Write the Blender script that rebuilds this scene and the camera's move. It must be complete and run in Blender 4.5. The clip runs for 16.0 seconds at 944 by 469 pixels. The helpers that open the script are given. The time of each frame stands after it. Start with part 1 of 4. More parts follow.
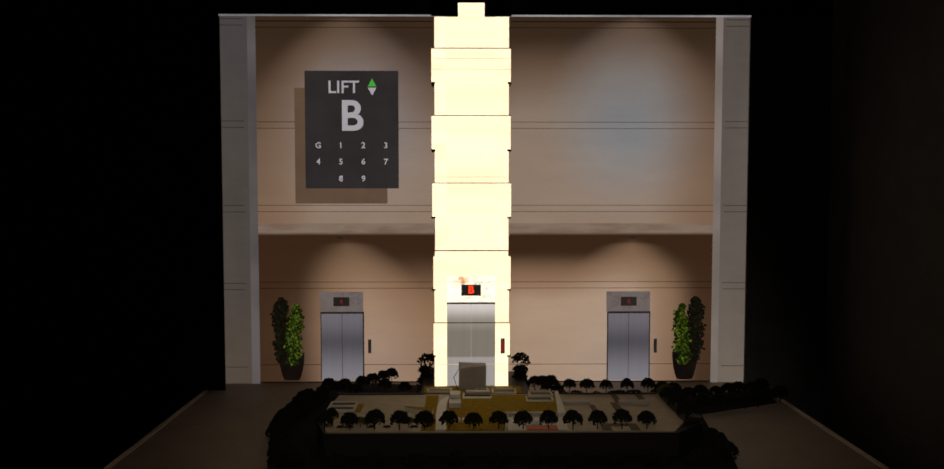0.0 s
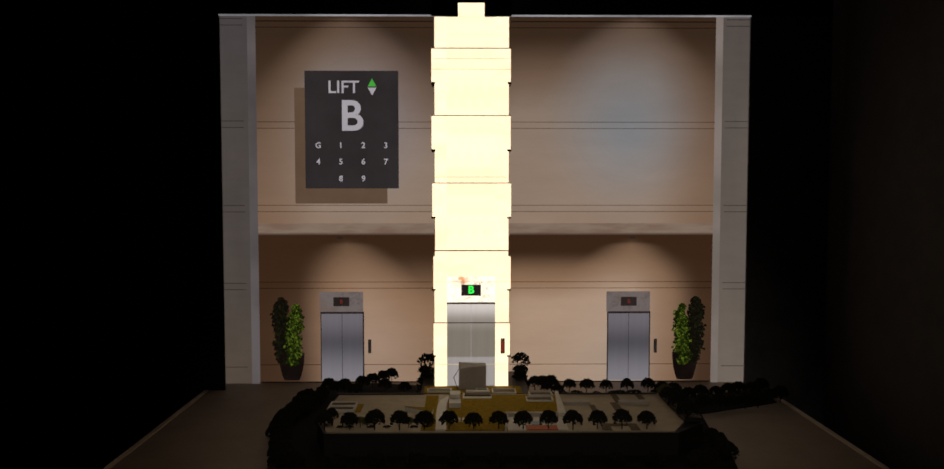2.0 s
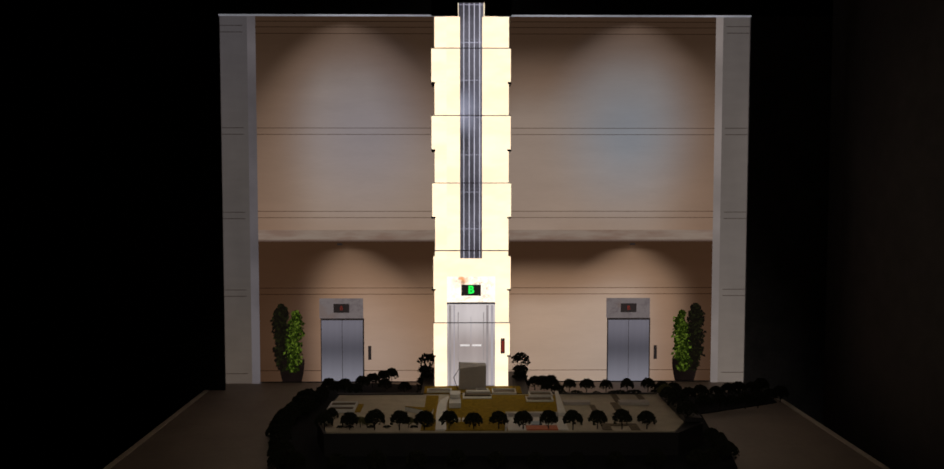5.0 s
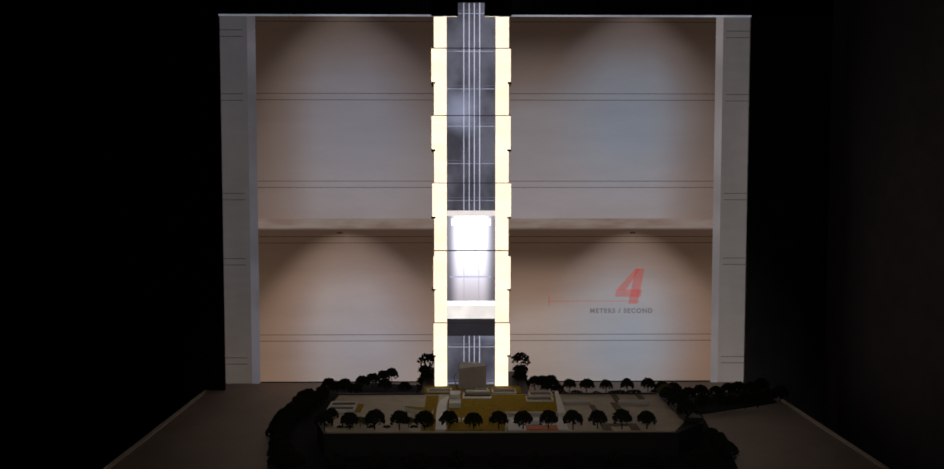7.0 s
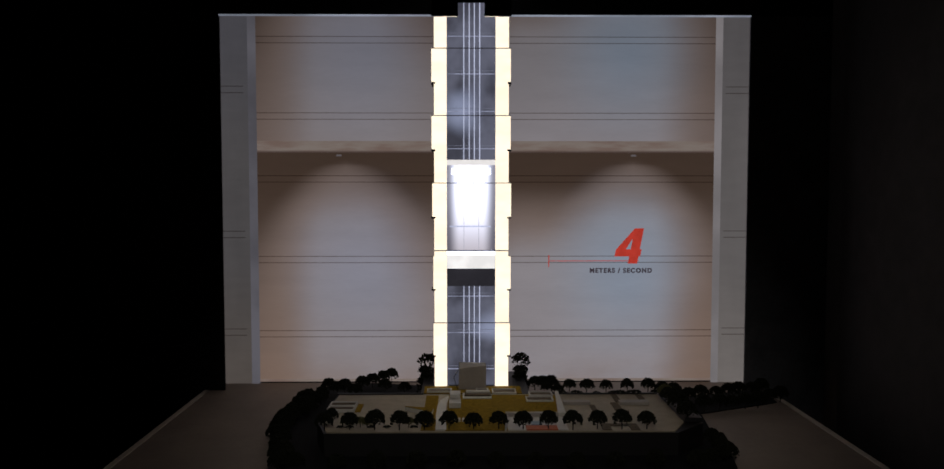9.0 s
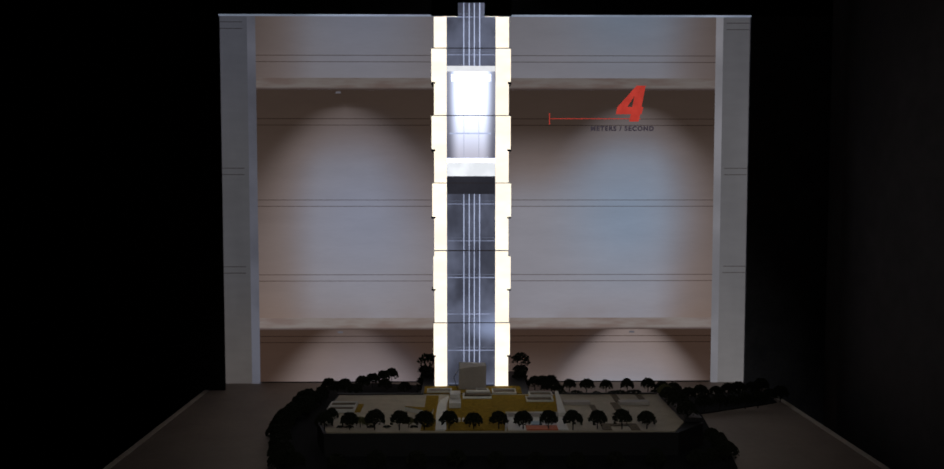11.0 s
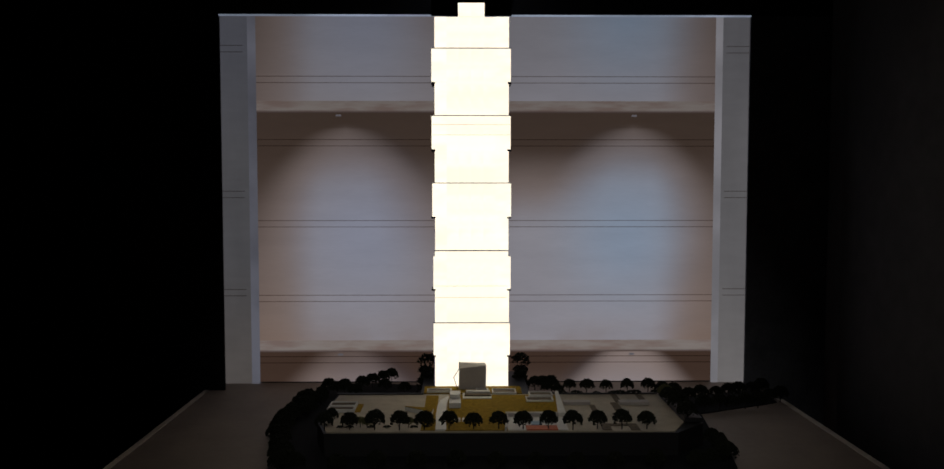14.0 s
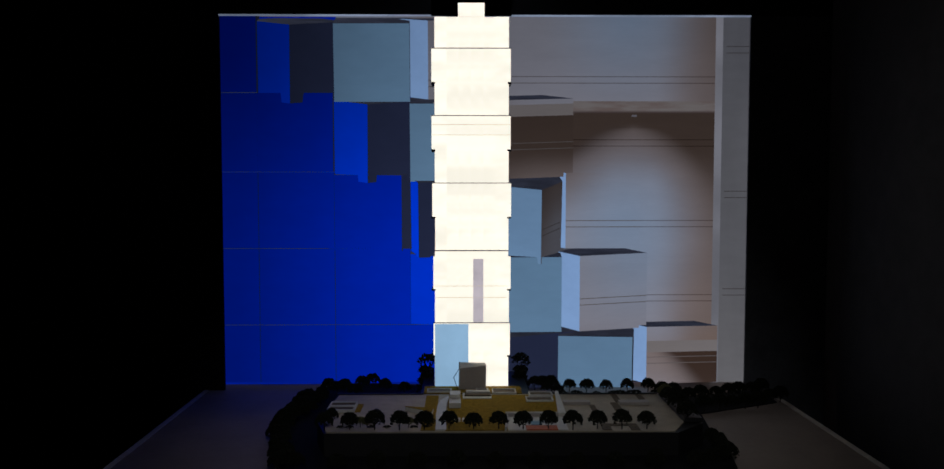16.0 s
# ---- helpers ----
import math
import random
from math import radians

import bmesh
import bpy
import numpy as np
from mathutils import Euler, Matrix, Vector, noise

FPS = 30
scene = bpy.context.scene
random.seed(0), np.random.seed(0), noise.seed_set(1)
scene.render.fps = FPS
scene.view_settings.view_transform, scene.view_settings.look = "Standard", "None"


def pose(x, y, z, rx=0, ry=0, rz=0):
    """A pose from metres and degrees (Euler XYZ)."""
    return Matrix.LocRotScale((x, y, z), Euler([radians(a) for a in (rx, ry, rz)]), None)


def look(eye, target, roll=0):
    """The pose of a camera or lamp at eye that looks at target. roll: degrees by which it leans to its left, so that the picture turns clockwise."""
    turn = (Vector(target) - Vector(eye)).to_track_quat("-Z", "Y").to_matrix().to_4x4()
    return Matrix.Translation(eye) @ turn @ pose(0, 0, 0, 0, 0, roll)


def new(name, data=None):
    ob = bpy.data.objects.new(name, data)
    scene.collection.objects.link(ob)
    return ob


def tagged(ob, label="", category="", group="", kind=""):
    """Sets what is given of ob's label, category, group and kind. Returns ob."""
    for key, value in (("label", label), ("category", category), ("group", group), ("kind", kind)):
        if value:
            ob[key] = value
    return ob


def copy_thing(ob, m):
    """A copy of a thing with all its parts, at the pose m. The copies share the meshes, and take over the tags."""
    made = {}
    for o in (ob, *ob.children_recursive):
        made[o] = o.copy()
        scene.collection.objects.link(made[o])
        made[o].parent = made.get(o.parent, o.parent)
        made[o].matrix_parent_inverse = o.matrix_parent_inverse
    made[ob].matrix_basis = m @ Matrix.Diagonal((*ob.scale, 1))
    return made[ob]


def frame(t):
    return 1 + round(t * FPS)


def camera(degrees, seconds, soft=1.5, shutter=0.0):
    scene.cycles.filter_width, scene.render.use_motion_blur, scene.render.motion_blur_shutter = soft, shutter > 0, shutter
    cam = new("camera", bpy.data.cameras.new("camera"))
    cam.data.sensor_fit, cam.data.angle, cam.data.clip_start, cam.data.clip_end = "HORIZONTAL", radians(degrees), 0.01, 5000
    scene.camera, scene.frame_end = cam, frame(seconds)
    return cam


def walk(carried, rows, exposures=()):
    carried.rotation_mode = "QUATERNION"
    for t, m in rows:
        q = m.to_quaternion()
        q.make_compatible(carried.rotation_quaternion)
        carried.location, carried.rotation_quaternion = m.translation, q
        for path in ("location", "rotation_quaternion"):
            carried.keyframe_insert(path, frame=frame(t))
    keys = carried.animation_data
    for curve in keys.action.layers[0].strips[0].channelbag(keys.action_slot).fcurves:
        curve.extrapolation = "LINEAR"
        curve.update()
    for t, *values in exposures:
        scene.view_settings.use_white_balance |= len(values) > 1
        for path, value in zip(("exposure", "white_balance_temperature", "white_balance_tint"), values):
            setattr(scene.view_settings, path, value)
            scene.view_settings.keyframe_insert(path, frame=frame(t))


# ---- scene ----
cam = camera(61.17, 16.0)
EYE = pose(-0.0898, -3.0463, 0.7305, 86.88, 0, -0.7105)
walk(cam, [(0.0, EYE), (16.0, EYE)],
     [(0.0, 0.02, 6540, 13), (2.2, 0.02, 6500, 14), (3.3, 0.02, 6290, 14), (4.2, 0.02, 6250, 14), (6.3, 0.02, 5920, 14), (9.2, 0.02, 5540, 11.5), (10.9, 0.05, 5260, 10), (11.5, 0.16, 5080, 10), (12.2, 0.04, 5200, 10), (14.7, 0.0, 5270, 10), (15.0, -0.18, 5020, 11), (16.0, -0.18, 4960, 11)])

# ---- light: a dark room, lit by the projected pictures alone ----
world = bpy.data.worlds.new("dark_room")
world.use_nodes = True
world.node_tree.nodes["Background"].inputs[0].default_value = (0.01, 0.01, 0.011, 1)
world.node_tree.nodes["Background"].inputs[1].default_value = 0.02
scene.world = world

# the projector over the audience: its stray light falls on the site model
spot = bpy.data.lights.new("projector", 'SPOT')
spot.energy, spot.spot_size, spot.spot_blend, spot.shadow_soft_size, spot.color = 39.0, radians(38), 0.9, 0.03, (1.0, 0.86, 0.68)
lamp = new("projector_light", spot)
lamp.matrix_basis = look((-0.06, -3.5, 1.75), (0.05, -0.66, 0.04))

TABLE = 0.0      # the model table's top
FLOOR = -1.0
RUN_END = -6.2552
DEEP = 0.09      # how far the pictured wall lags behind the slab edges
LEVEL = 0.73     # the picture's eye level
STOREY = 0.91    # height of one storey of the projected hall


# ---- raster of the projected pictures: 1568 x 779 steps, in metres on the screen and on the tower ----
def wx(u, y=0.0):
    """Raster column to x; y: the depth of a layer before the screen."""
    return -0.0898 + (0.0861 + (u - 805) * 0.0023) * (3.046 + y) / 3.046


def wz(v, y=0.0):
    d = v - 26
    return 0.7305 + (0.659 - 0.0022361 * d - 9.366e-8 * d * d) * (3.046 + y) / 3.046


def tx(u):
    return -0.0607 + (u - 782) * 0.002005


def tz(v):
    d = v - 27
    return 1.305 - 0.0019552 * d - 8.42e-8 * d * d


# ---- mesh helpers ----
def slab(bm, x0, x1, y0, y1, z0, z1, bevel=0.0):
    vs = [bm.verts.new((x, y, z)) for x in (x0, x1) for y in (y0, y1) for z in (z0, z1)]
    fs = [bm.faces.new([vs[i] for i in f]) for f in ((0, 1, 3, 2), (4, 6, 7, 5), (0, 4, 5, 1), (2, 3, 7, 6), (0, 2, 6, 4), (1, 5, 7, 3))]
    if bevel:
        es = list({e for f in fs for e in f.edges})
        bmesh.ops.bevel(bm, geom=es, offset=bevel, segments=2, affect='EDGES', profile=0.6)
    return bm


def box(x0, x1, y0, y1, z0, z1, bevel=0.0):
    return slab(bmesh.new(), x0, x1, y0, y1, z0, z1, bevel)


def prism(points, z0, z1):
    bm = bmesh.new()
    low = [bm.verts.new((x, y, z0)) for x, y in points]
    top = [bm.verts.new((x, y, z1)) for x, y in points]
    n = len(points)
    bm.faces.new(low[::-1])
    bm.faces.new(top)
    for i in range(n):
        bm.faces.new((low[i], low[(i + 1) % n], top[(i + 1) % n], top[i]))
    return bm


def plate(points, y0, y1):
    """An upright plate with its outline in x and z."""
    bm = bmesh.new()
    a = [bm.verts.new((x, y0, z)) for x, z in points]
    b = [bm.verts.new((x, y1, z)) for x, z in points]
    n = len(points)
    bm.faces.new(a)
    bm.faces.new(b[::-1])
    for i in range(n):
        bm.faces.new((a[i], b[i], b[(i + 1) % n], a[(i + 1) % n]))
    bmesh.ops.recalc_face_normals(bm, faces=bm.faces)
    return bm


def tube(bm, a, b, ra, rb, sides=6):
    a, b = Vector(a), Vector(b)
    m = (b - a).to_track_quat("Z", "Y").to_matrix()
    lo = [bm.verts.new(a + m @ Vector((ra * math.cos(k * math.tau / sides), ra * math.sin(k * math.tau / sides), 0))) for k in range(sides)]
    hi = [bm.verts.new(b + m @ Vector((rb * math.cos(k * math.tau / sides), rb * math.sin(k * math.tau / sides), 0))) for k in range(sides)]
    for k in range(sides):
        bm.faces.new((lo[k], lo[(k + 1) % sides], hi[(k + 1) % sides], hi[k]))
    bm.faces.new(lo[::-1])
    bm.faces.new(hi)


def part(name, bm, material, parent=None, label="", smooth=False):
    mesh = bpy.data.meshes.new(name)
    bm.to_mesh(mesh)
    bm.free()
    if smooth:
        mesh.shade_smooth()
    mesh.materials.append(material)
    ob = new(name, mesh)
    ob.parent = parent
    if label:
        tagged(ob, label)
    return ob


def thing(name, label, category, group="", kind="", m=None):
    ob = new(name)
    ob.empty_display_size = 0.05
    if m is not None:
        ob.matrix_basis = m
    return tagged(ob, label, category, group, kind)


def lettering(name, text, x, y, z, size, material, parent, shear=0.0, wide=1.0, bold=0.0):
    curve = bpy.data.curves.new(name, 'FONT')
    curve.body, curve.size, curve.align_x, curve.align_y = text, size, 'CENTER', 'CENTER'
    curve.extrude, curve.shear, curve.offset, curve.space_character = 0.0006, shear, bold, wide
    temp = bpy.data.objects.new(name, curve)
    scene.collection.objects.link(temp)
    bpy.context.view_layer.update()
    mesh = bpy.data.meshes.new_from_object(temp.evaluated_get(bpy.context.evaluated_depsgraph_get()))
    bpy.data.objects.remove(temp)
    mesh.transform(Matrix.Translation((x, y, z)) @ Matrix.Rotation(radians(90), 4, 'X'))
    mesh.materials.clear()
    mesh.materials.append(material)
    ob = new(name, mesh)
    ob.parent = parent
    return ob


# ---- materials ----
class Nodes:
    def __init__(self, name):
        self.mat = bpy.data.materials.new(name)
        self.mat.use_nodes = True
        self.nt = self.mat.node_tree
        self.nt.nodes.clear()
        self.out = self.nt.nodes.new("ShaderNodeOutputMaterial")

    def add(self, kind, **inputs):
        node = self.nt.nodes.new(kind)
        for k, v in inputs.items():
            self.put(node.inputs[k.replace("_", " ")], v)
        return node

    def put(self, socket, v):
        if isinstance(v, bpy.types.NodeSocket):
            self.nt.links.new(v, socket)
        else:
            socket.default_value = v

    def m(self, op, a, b=0.0, c=0.0, clamp=False):
        node = self.nt.nodes.new("ShaderNodeMath")
        node.operation, node.use_clamp = op, clamp
        for i, v in enumerate((a, b, c)):
            self.put(node.inputs[i], v)
        return node.outputs[0]

    def ramp(self, v, lo, hi):
        """Smooth 0 to 1 as v goes from lo to hi."""
        node = self.nt.nodes.new("ShaderNodeMapRange")
        node.interpolation_type = 'SMOOTHSTEP'
        for i, x in enumerate((v, lo, hi, 0.0, 1.0)):
            self.put(node.inputs[i], x)
        return node.outputs[0]

    def mix(self, f, a, b):
        node = self.nt.nodes.new("ShaderNodeMix")
        node.data_type = 'RGBA'
        self.put(node.inputs[0], f)
        self.put(node.inputs[6], a if isinstance(a, bpy.types.NodeSocket) else (*a, 1))
        self.put(node.inputs[7], b if isinstance(b, bpy.types.NodeSocket) else (*b, 1))
        return node.outputs[2]

    def noise(self, scale, detail=4.0, stretch=(1, 1, 1), where="Object", rough=0.55):
        tc = self.nt.nodes.new("ShaderNodeTexCoord")
        mp = self.add("ShaderNodeMapping", Vector=tc.outputs[where], Scale=stretch)
        return self.add("ShaderNodeTexNoise", Vector=mp.outputs[0], Scale=scale, Detail=detail, Roughness=rough).outputs[0]

    def local(self):
        tc = self.nt.nodes.new("ShaderNodeTexCoord")
        s = self.add("ShaderNodeSeparateXYZ", Vector=tc.outputs["Object"])
        return s.outputs

    def emit(self, colour, strength=1.0, fade=None):
        e = self.add("ShaderNodeEmission", Color=colour if isinstance(colour, bpy.types.NodeSocket) else (*colour, 1), Strength=strength)
        shader = e.outputs[0]
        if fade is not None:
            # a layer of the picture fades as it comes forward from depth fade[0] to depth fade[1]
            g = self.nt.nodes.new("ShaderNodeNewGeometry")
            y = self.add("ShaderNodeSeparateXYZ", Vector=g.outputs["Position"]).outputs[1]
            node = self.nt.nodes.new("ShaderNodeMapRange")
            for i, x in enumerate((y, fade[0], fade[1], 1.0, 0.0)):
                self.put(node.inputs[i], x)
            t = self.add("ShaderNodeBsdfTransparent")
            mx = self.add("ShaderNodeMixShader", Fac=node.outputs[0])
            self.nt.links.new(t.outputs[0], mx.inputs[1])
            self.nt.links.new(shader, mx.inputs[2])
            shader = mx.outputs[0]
        self.nt.links.new(shader, self.out.inputs[0])
        return self.mat

    def surface(self, colour, rough=0.6, metal=0.0, bump=None, depth=0.002, strength=0.4, gloss=0.5):
        b = self.add("ShaderNodeBsdfPrincipled", Roughness=rough, Metallic=metal, Specular_IOR_Level=gloss)
        self.put(b.inputs["Base Color"], colour if isinstance(colour, bpy.types.NodeSocket) else (*colour, 1))
        if bump is not None:
            bp = self.add("ShaderNodeBump", Height=bump, Distance=depth, Strength=strength)
            self.nt.links.new(bp.outputs[0], b.inputs["Normal"])
        self.nt.links.new(b.outputs[0], self.out.inputs[0])
        return self.mat


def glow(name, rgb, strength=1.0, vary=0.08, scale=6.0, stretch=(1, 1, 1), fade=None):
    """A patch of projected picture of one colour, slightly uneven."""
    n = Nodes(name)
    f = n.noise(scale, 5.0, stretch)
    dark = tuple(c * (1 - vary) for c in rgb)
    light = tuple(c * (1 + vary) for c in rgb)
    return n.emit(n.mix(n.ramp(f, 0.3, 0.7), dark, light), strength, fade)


def painted(name, rgb, rough=0.7, vary=0.2, scale=20.0, bump=0.001, gloss=0.5):
    n = Nodes(name)
    a, b = n.noise(scale, 6.0), n.noise(scale * 9, 3.0)
    f = n.m('ADD', n.m('MULTIPLY', a, 0.7), n.m('MULTIPLY', b, 0.3))
    col = n.mix(n.ramp(f, 0.3, 0.7), tuple(c * (1 - vary) for c in rgb), tuple(c * (1 + vary) for c in rgb))
    return n.surface(col, rough, 0.0, b, bump, gloss=gloss)


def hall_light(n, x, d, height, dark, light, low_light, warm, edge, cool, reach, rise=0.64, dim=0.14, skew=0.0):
    """Colour and strength of the hall's plaster, light of two ceiling spots painted in, x from mid-width, d under the
    slab.
    """
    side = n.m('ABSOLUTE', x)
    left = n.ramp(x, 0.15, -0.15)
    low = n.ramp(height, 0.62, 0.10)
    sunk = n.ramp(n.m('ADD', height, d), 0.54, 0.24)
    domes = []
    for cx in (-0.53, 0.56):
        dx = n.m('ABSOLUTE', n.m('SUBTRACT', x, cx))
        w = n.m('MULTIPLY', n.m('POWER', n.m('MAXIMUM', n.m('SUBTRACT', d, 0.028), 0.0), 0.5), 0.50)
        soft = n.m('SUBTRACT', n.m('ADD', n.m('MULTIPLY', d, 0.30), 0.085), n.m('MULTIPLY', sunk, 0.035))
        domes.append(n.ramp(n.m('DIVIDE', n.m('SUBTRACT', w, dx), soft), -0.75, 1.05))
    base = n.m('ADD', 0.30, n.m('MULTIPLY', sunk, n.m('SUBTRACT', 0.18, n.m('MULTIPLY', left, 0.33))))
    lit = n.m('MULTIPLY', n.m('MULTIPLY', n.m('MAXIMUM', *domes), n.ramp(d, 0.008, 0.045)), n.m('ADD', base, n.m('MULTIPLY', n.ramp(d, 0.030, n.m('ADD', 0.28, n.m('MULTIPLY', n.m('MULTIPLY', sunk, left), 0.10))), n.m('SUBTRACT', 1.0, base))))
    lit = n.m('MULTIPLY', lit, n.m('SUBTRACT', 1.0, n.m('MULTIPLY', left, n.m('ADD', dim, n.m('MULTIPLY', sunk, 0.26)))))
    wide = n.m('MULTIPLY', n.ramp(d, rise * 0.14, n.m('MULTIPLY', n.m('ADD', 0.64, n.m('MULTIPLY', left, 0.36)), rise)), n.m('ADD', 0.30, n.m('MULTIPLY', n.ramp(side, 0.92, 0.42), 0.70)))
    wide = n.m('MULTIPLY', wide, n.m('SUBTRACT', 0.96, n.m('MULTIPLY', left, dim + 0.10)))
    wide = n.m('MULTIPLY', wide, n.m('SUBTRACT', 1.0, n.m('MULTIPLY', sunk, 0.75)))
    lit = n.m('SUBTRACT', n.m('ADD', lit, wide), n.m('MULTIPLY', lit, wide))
    # painted shade towards the pillars, strongest beside the lobby plants
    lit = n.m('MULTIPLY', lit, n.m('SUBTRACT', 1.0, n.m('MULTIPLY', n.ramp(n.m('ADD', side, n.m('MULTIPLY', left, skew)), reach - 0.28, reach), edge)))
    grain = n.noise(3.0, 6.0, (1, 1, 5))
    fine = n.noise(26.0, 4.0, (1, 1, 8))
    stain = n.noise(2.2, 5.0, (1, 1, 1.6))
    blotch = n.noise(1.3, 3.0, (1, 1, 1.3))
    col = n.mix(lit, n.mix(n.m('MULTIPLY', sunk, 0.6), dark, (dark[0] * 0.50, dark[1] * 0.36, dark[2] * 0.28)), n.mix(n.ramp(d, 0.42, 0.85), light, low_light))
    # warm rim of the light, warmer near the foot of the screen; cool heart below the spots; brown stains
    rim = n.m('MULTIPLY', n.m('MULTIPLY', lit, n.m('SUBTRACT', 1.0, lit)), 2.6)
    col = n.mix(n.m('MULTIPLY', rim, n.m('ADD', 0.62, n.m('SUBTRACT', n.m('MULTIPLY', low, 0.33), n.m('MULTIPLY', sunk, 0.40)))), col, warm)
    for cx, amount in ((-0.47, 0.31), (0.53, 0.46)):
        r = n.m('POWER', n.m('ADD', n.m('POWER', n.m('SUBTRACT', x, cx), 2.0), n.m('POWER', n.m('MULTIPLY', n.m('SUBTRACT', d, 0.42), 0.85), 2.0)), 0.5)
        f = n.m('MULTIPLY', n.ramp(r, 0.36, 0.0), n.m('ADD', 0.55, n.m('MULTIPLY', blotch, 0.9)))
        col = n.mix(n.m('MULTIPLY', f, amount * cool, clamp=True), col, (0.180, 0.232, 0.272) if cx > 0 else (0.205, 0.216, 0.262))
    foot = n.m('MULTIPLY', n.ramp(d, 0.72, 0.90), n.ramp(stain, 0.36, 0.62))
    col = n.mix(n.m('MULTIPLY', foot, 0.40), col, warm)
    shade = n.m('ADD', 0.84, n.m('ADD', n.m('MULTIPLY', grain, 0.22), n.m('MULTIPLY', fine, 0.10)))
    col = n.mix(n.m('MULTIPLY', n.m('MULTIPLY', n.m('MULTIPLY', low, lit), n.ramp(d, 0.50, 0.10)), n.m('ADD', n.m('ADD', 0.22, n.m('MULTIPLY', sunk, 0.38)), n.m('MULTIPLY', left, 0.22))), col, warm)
    # painted in: the projector's light falls off towards the top of the screen
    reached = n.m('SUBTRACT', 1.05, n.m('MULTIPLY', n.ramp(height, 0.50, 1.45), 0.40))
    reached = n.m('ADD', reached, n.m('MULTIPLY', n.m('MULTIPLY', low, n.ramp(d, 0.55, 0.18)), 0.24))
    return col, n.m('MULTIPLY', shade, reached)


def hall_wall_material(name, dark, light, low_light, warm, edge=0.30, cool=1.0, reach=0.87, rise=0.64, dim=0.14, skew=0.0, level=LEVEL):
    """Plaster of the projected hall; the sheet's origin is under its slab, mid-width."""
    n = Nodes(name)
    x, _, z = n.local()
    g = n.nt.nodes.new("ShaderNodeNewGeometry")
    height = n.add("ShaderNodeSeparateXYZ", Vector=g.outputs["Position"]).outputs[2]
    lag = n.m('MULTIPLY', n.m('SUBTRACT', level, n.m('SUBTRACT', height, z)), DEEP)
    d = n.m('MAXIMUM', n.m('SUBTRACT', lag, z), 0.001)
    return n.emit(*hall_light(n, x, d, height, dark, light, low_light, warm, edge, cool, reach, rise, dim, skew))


def slab_material():
    n = Nodes("projected_slab_edge")
    _, _, z = n.local()
    g = n.noise(7.0, 6.0, (1, 1, 6))
    col = n.mix(n.ramp(g, 0.35, 0.7), (0.235, 0.178, 0.132), (0.185, 0.12, 0.085))
    col = n.mix(n.ramp(z, 0.012, 0.0), col, (0.075, 0.045, 0.032))
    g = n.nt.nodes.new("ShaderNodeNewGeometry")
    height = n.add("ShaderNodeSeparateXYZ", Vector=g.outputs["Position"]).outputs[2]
    # painted in: the same falloff of light towards the screen's top
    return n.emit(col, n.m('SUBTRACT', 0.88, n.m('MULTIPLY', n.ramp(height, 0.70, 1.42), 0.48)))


def groove_material(name, rgb):
    """A fine dark line of the picture: it dims what lies under it."""
    n = Nodes(name)
    t = n.add("ShaderNodeBsdfTransparent", Color=(*rgb, 1))
    n.nt.links.new(t.outputs[0], n.out.inputs[0])
    return n.mat


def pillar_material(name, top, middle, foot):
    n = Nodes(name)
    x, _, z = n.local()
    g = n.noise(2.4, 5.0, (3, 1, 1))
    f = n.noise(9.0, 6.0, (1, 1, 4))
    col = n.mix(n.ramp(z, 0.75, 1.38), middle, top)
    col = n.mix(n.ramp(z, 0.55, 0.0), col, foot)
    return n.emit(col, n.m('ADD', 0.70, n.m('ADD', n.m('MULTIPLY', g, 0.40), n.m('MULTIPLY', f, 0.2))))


def shaft_material():
    n = Nodes("projected_shaft")
    a = n.noise(5.0, 3.0, (1.4, 1, 1.0))
    b = n.noise(30.0, 4.0)
    # bright glints of light painted into the shaft's grey
    glare = n.noise(4.6, 0.0, (1.0, 1, 1.3))
    col = n.mix(n.ramp(a, 0.35, 0.65), (0.052, 0.048, 0.054), (0.125, 0.118, 0.134))
    col = n.mix(n.ramp(glare, 0.56, 0.86), col, (0.40, 0.41, 0.50))
    return n.emit(col, n.m('ADD', 0.85, n.m('MULTIPLY', b, 0.3)))


def cabin_material():
    n = Nodes("projected_cabin")
    x, _, z = n.local()
    d = n.m('MULTIPLY', z, -1.0)
    # glow of the ceiling light and darker sides painted into the cabin wall
    edge = n.ramp(n.m('ABSOLUTE', x), 0.078, 0.036)
    fall = n.ramp(d, 0.33, 0.07)
    col = n.mix(fall, (0.56, 0.47, 0.44), (1.75, 1.66, 1.70))
    return n.emit(n.mix(edge, n.mix(fall, (0.13, 0.11, 0.115), (0.30, 0.27, 0.28)), col))


def steel_material(name="projected_steel"):
    n = Nodes(name)
    x, _, z = n.local()
    g = n.noise(4.0, 3.0, (14, 1, 0.6))
    col = n.mix(n.ramp(z, 0.0, 0.17), (0.190, 0.182, 0.198), (0.066, 0.062, 0.070))
    col = n.mix(n.ramp(z, 0.13, 0.25), col, (0.138, 0.128, 0.142))
    return n.emit(col, n.m('ADD', 0.92, n.m('MULTIPLY', g, 0.16)))


def lobby_cabin_material():
    n = Nodes("projected_lobby_cabin")
    x, _, z = n.local()
    g = n.noise(5.0, 4.0, (6, 1, 1))
    col = n.mix(n.ramp(z, 0.08, 0.20), (0.46, 0.40, 0.36), (0.36, 0.30, 0.265))
    col = n.mix(n.ramp(z, 0.20, 0.32), col, (0.60, 0.54, 0.50))
    return n.emit(col, n.m('ADD', 0.82, n.m('MULTIPLY', g, 0.34)))


